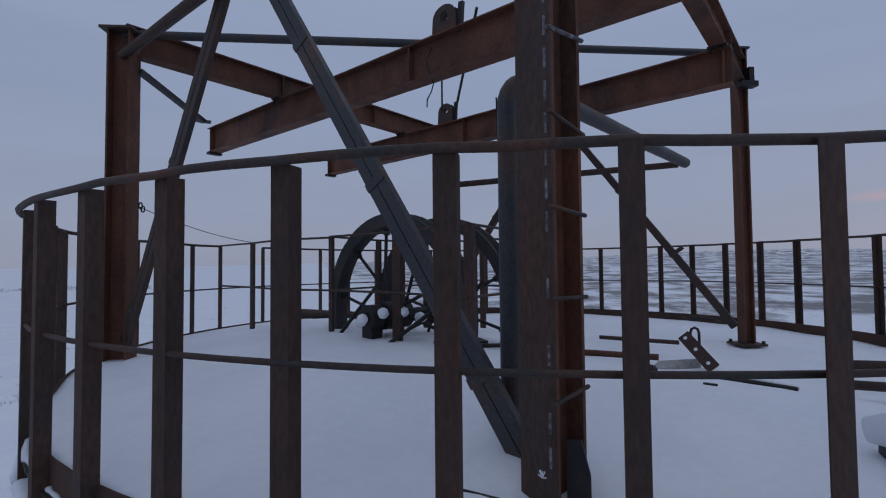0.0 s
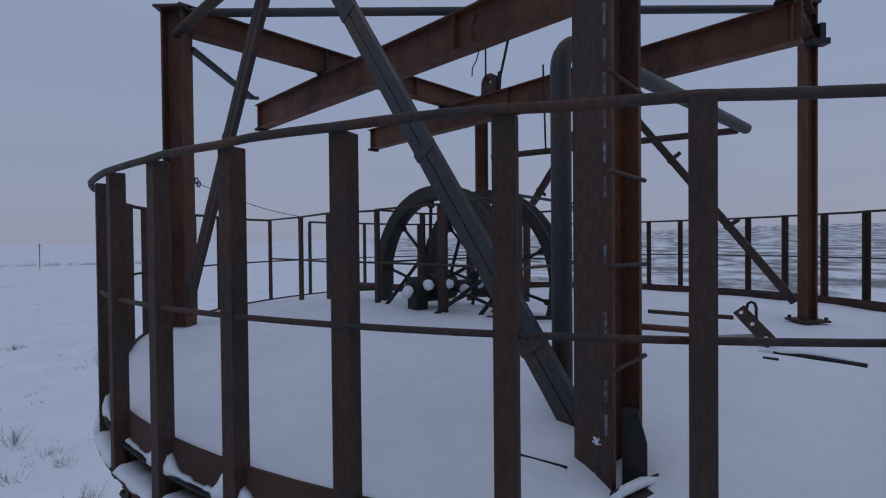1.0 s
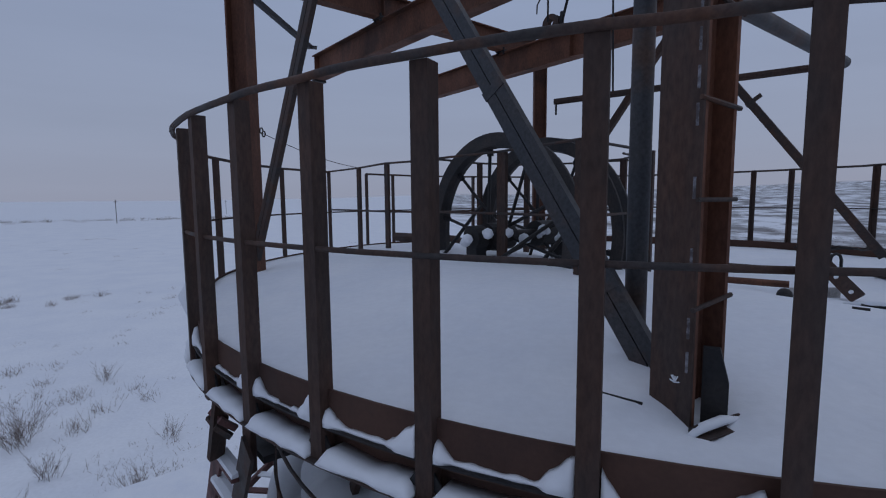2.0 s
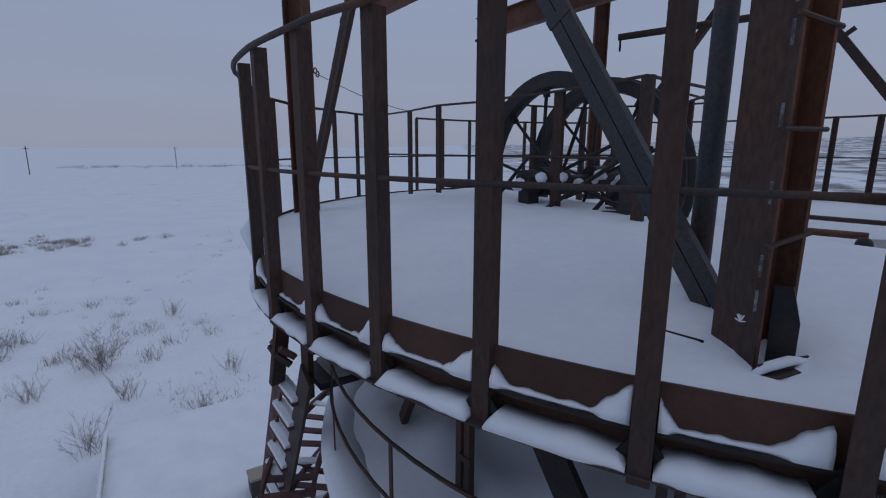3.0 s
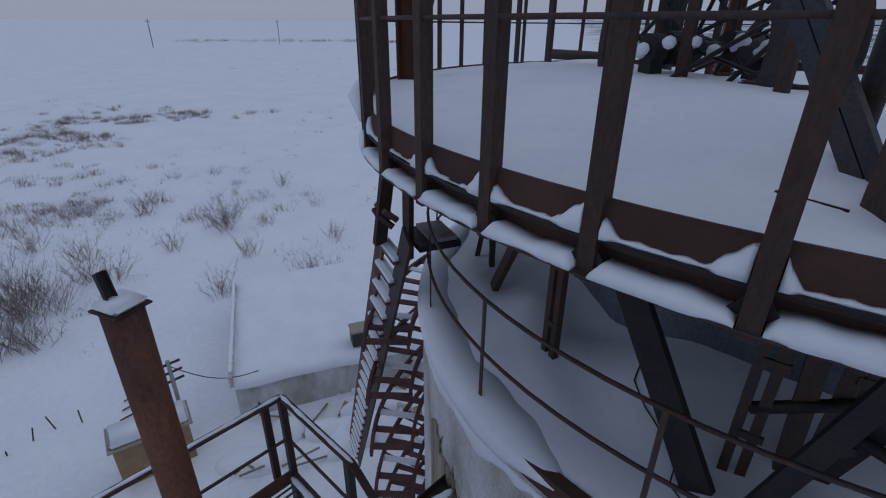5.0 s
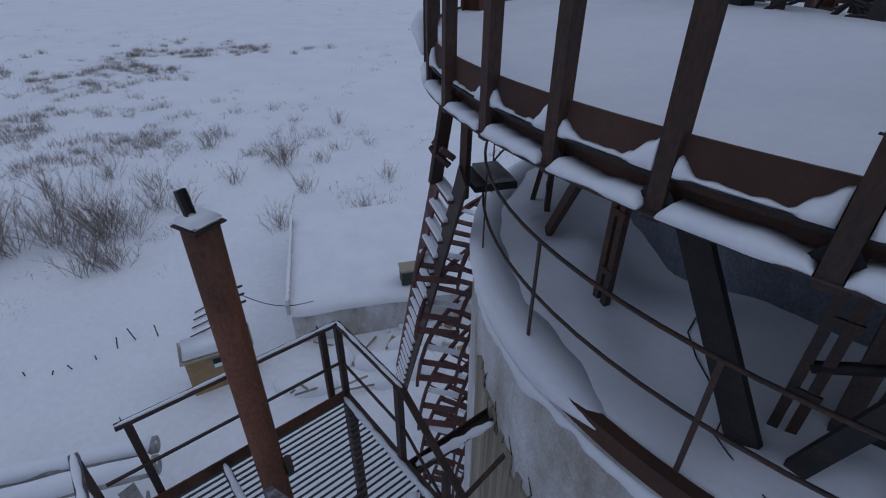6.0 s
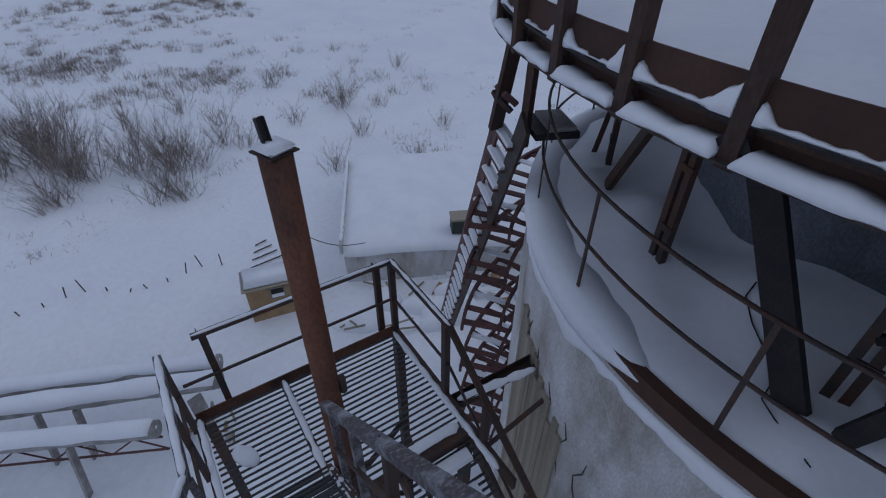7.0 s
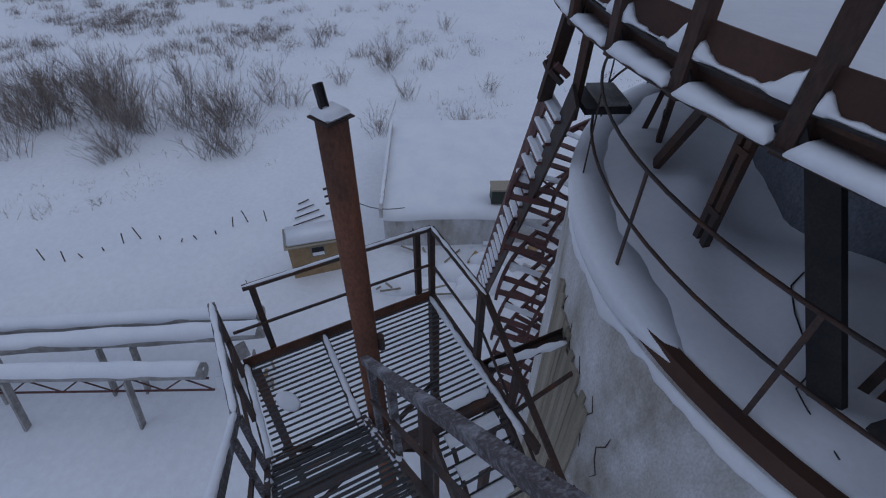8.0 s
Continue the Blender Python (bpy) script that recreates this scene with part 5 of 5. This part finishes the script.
box(b, c.x, c.y, -7.27, 0.80, 0.50, 0.06, math.degrees(math.atan2(ed.y, ed.x)))
part("lid", b, WOOD, chest)
# masonry rubble by the building
rnd = random.Random(5)
for k in range(46):
    u = rnd.uniform(2.6, 5.2)
    c = E0 + ed * u - back * rnd.uniform(0.05, 1.6)
    sz = rnd.uniform(0.08, 0.28)
    b = B()
    box(b, c.x, c.y, gz(c.x, c.y) + sz * 0.25, sz * 1.5, sz, sz * 0.8, rnd.uniform(0, 180), rnd.uniform(-25, 25), rnd.uniform(-25, 25))
    tagged(part("rubble_block", b, (CONCRETE, PLY, SNOW)[k % 3], None), "broken masonry block in the snow", "rubble", "rubble blocks")
for k in range(9):
    c = E0 + ed * rnd.uniform(0.2, 3.8) - back * rnd.uniform(0.6, 2.6)
    b = B()
    bmesh.ops.create_icosphere(b, subdivisions=3, radius=1, matrix=pose(c.x, c.y, gz(c.x, c.y), 0, 0, rnd.uniform(0, 180)) @ Matrix.Diagonal((rnd.uniform(0.3, 0.9), rnd.uniform(0.25, 0.5), rnd.uniform(0.2, 0.55), 1)))
    tagged(part("snow_mound", b, SNOW, None, "", True), "rounded snow mound beside the building", "snow", "snow mounds")
for k in range(8):
    c = E0 + ed * rnd.uniform(0.0, 3.2) - back * rnd.uniform(0.2, 2.2)
    a = rnd.uniform(0, 6.28)
    bar("loose_timber", "loose weathered timber sticking out of snow", [(c.x, c.y, gz(c.x, c.y) + 0.05), (c.x + 0.9 * math.cos(a), c.y + 0.9 * math.sin(a), gz(c.x, c.y) + rnd.uniform(0.15, 0.7))], 0.035, WOOD, "timber", 4)

# small cable pole with cross arms
pole = thing("cable_pole", "short grey cable pole with cross arms", "pole")
b = B()
tube(b, [(-11.5, 2.12, GZ - 0.2), (-11.5, 2.12, -6.85)], 0.05, 8)
part("shaft", b, LAGGING, pole)
for z in (-6.95, -7.2, -7.45):
    b = B()
    prism(b, rect(0.04, 0.05), (-11.5, 1.85, z), (-11.5, 2.39, z))
    part("cross_arm", b, DARK, pole)
bar("sagging_cable", "black cable sagging across the yard", [(-11.5 + 0.12 * k, 2.1 + 0.22 * k, -6.98 - 0.16 * math.sin(k * math.pi / 8) * 2 - 0.08 * k) for k in range(9)], 0.012, BLACK, "cable", 5)
# fence stumps across the field
for k in range(13):
    u = k / 12
    x, y = -14.8 + 1.2 * u + 0.25 * math.sin(k), -5.9 + 6.2 * u
    lean = 0.12 * math.sin(k * 2.1)
    bar("fence_stump", "dark fence stump leaning out of the snow", [(x, y, gz(x, y) - 0.1), (x + lean, y + lean, gz(x, y) + (0.14 if k in (2, 3, 6, 7, 8, 9) else 0.42))], 0.018, DARK, "fence post", 5)
for k in range(4):
    x, y = -13.0 - 0.35 * k, 1.5 + 0.05 * k
    bar("buried_board", "dark board edge showing in the snow", [(x, y - 0.5 + 0.1 * k, gz(x, y) + 0.05), (x - 0.1, y + 0.55 - 0.12 * k, gz(x, y) + 0.06)], 0.025, DARK, "board", 4)


# ---- bare willows and scrub ----
def willow(seed, stems, height, spread, twigs):
    rnd = random.Random(seed)
    b = B()
    for _ in range(stems):
        a = rnd.uniform(0, 2 * math.pi)
        lean = spread * rnd.uniform(0.1, 1.0) ** 0.7
        h = height * rnd.uniform(0.5, 1.0)
        o = Vector((rnd.gauss(0, 0.16), rnd.gauss(0, 0.16), -0.1)) * (0.6 + spread)
        d = Vector((math.cos(a) * lean, math.sin(a) * lean, 1)).normalized()
        side = Vector((math.cos(a), math.sin(a), 0))
        pts = []
        for k in range(5):
            u = k / 4
            pts.append(o + d * h * u + side * 0.10 * h * u * u * lean + Vector((rnd.gauss(0, 0.035), rnd.gauss(0, 0.035), 0)) * h * u)
        tube(b, pts, [0.010, 0.008, 0.006, 0.004, 0.002], 3, False)
        for _ in range(twigs):
            u = rnd.uniform(0.2, 0.97)
            k = min(3, int(u * 4))
            p = pts[k].lerp(pts[k + 1], u * 4 - k)
            dd = ((pts[k + 1] - pts[k]).normalized() + Vector((rnd.gauss(0, 0.5), rnd.gauss(0, 0.5), rnd.uniform(-0.1, 0.3)))).normalized()
            l = h * rnd.uniform(0.14, 0.38) * (1.15 - 0.5 * u)
            q = p + dd * l * 0.55
            tube(b, [p, q, p + dd * l + Vector((0, 0, 0.15 * l))], [0.0042, 0.003, 0.0018], 3, False)
            e = (dd + Vector((rnd.gauss(0, 0.6), rnd.gauss(0, 0.6), 0.1))).normalized()
            tube(b, [q, q + e * l * 0.45], [0.003, 0.0018], 3, False)
    me = bpy.data.meshes.new("willow")
    b.to_mesh(me)
    b.free()
    me.materials.append(TWIG)
    return me


WILLOWS = [willow(k, 18, 2.6, 0.75, 14) for k in range(4)] + [willow(10 + k, 20, 1.5, 0.75, 9) for k in range(3)]
rnd = random.Random(3)
spots = []
for cx, cy, n, sx, sy, lo_, hi_ in ((-24.2, -7.3, 6, 1.0, 1.0, 0.9, 1.2), (-24.4, -5.4, 8, 1.2, 0.9, 0.9, 1.25), (-23.6, -3.4, 9, 1.2, 0.9, 0.9, 1.3), (-20.8, -0.1, 5, 0.6, 0.9, 0.8, 1.1), (-21.2, 1.2, 3, 0.7, 0.7, 0.7, 1.0), (-23.6, 8.85, 2, 0.3, 0.3, 0.85, 1.0)):
    for _ in range(n):
        spots.append((cx + rnd.gauss(0, sx * 0.95), cy + rnd.gauss(0, sy * 0.95), rnd.uniform(lo_, hi_), rnd.randrange(4)))
for cx, cy, sc in ((-20.4, -3.7, 1.0), (-20.1, -4.3, 0.8), (-18.6, -0.7, 1.2), (-18.4, 0.2, 1.1), (-18.9, -0.2, 1.0), (-24.5, 2.8, 1.0), (-20.0, 8.05, 0.8), (-17.3, 5.7, 0.95), (-15.9, 8.9, 0.9), (-16.2, 9.1, 0.8), (-22.9, 6.0, 0.8), (-21.6, 3.2, 1.0), (-22.3, 2.4, 1.1), (-26.5, -1.0, 1.2), (-27.5, 1.5, 1.1), (-14.5, 12.5, 0.6), (-19.0, 12.0, 0.7), (-28.4, 14.6, 0.8), (-29.0, 6.7, 0.9)):
    spots.append((cx, cy, sc, 4 + rnd.randrange(3)))
for x, y, sc, k in spots:
    o = new("willow_bush", WILLOWS[k])
    tagged(o, "bare brown willow bush standing in the snow" if k < 4 else "small bare willow bush standing in the snow", "bush", "willow bushes")
    o.matrix_basis = pose(x, y, gz(x, y), 0, 0, rnd.uniform(0, 360)) @ Matrix.Diagonal((sc, sc, sc, 1))


def scrub():
    """Low dry scrub over the open field: many thin upright blades."""
    r = np.random.RandomState(8)
    verts, faces = [], []

    def clump(x, y, h, n, sp):
        z = ground_height(x, y) - 0.03
        for _ in range(n):
            a = r.uniform(0, 6.283)
            ox, oy = r.normal(0, sp), r.normal(0, sp)
            w = 0.005 + 0.00022 * math.hypot(x, y)
            l = h * r.uniform(0.5, 1.0)
            tx, ty = r.normal(0, 0.55) * l, r.normal(0, 0.55) * l
            i = len(verts)
            verts.extend([(x + ox - w * math.cos(a), y + oy - w * math.sin(a), z), (x + ox + w * math.cos(a), y + oy + w * math.sin(a), z), (x + ox + tx, y + oy + ty, z + l)])
            faces.append((i, i + 1, i + 2))

    # broken rows of low brush: (middle x, y, half length, half width, count)
    for mx, my, lx, ly, cnt in ((-56, 2, 9, 10, 520), (-62, 13, 7, 5, 260), (-40, -2, 4, 9, 260), (-33, 3, 3, 7, 200), (-28, 7, 2.5, 4, 90), (-34, -8, 6, 6, 170), (-45, -14, 9, 7, 240), (-58, 22, 6, 5, 120), (-27, 13, 4, 4, 40)):
        for k in range(cnt):
            x, y = mx + r.normal(0, lx * 0.6), my + r.normal(0, ly * 0.6)
            if noise.noise(Vector((x * 0.25, y * 0.2, 3.3))) + 0.5 * noise.noise(Vector((x * 0.8, y * 0.7, 8))) < -0.12:
                continue
            big = r.rand() < 0.35
            clump(x, y, r.uniform(0.4, 0.8) if big else r.uniform(0.12, 0.35), 34 if big else 12, 0.26 if big else 0.16)
    for k in range(2600):
        d = 17 * (10 ** r.uniform(0, 1))
        a = r.uniform(2.2, 4.1)
        x, y = d * math.cos(a), d * math.sin(a)
        v = noise.noise(Vector((x * 0.05, y * 0.06, 5.3))) + 0.7 * noise.noise(Vector((x * 0.3, y * 0.25, 2)))
        if v > 0.35 or r.rand() < 0.05:
            clump(x, y, r.uniform(0.12, 0.4), 11, 0.18 + 0.002 * d)
    # thickets down in the valley
    for k in range(2600):
        d = 60 * (6.5 ** r.uniform(0, 1))
        a = r.uniform(0.55, 1.95)
        x, y = d * math.cos(a), d * math.sin(a)
        if noise.noise(Vector((x * 0.02, y * 0.03, 1.3))) + 0.5 * noise.noise(Vector((x * 0.08, y * 0.08, 4))) > 0.0:
            clump(x, y, r.uniform(0.5, 1.7), 14, 0.9 + 0.004 * d)
    # distant line of bushes
    for k in range(150):
        t = r.uniform(0, 1)
        d = 300 + 40 * r.rand()
        a = 2.40 + 0.40 * t * t
        clump(d * math.cos(a), d * math.sin(a), r.uniform(0.8, 2.4), 12, 1.3)
    me = bpy.data.meshes.new("scrub")
    me.from_pydata(verts, [], faces)
    me.materials.append(TWIG)
    tagged(new("scrub", me), "low dry brown scrub scattered over the snowfield", "scrub", kind="stuff")


scrub()
# power poles far out on the plain
for x, y in ((-240, 135), (-236, 133 - 58), (-330, 270)):
    pl = thing("power_pole", "thin dark power pole far out on the plain", "pole", "power poles")
    b = B()
    tube(b, [(x, y, gz(x, y) - 0.5), (x, y, gz(x, y) + 11)], 0.16, 6)
    part("shaft", b, DARK, pl)
    b = B()
    prism(b, rect(0.2, 0.2), (x, y - 1.0, gz(x, y) + 10), (x, y + 1.0, gz(x, y) + 10))
    part("cross_arm", b, DARK, pl)
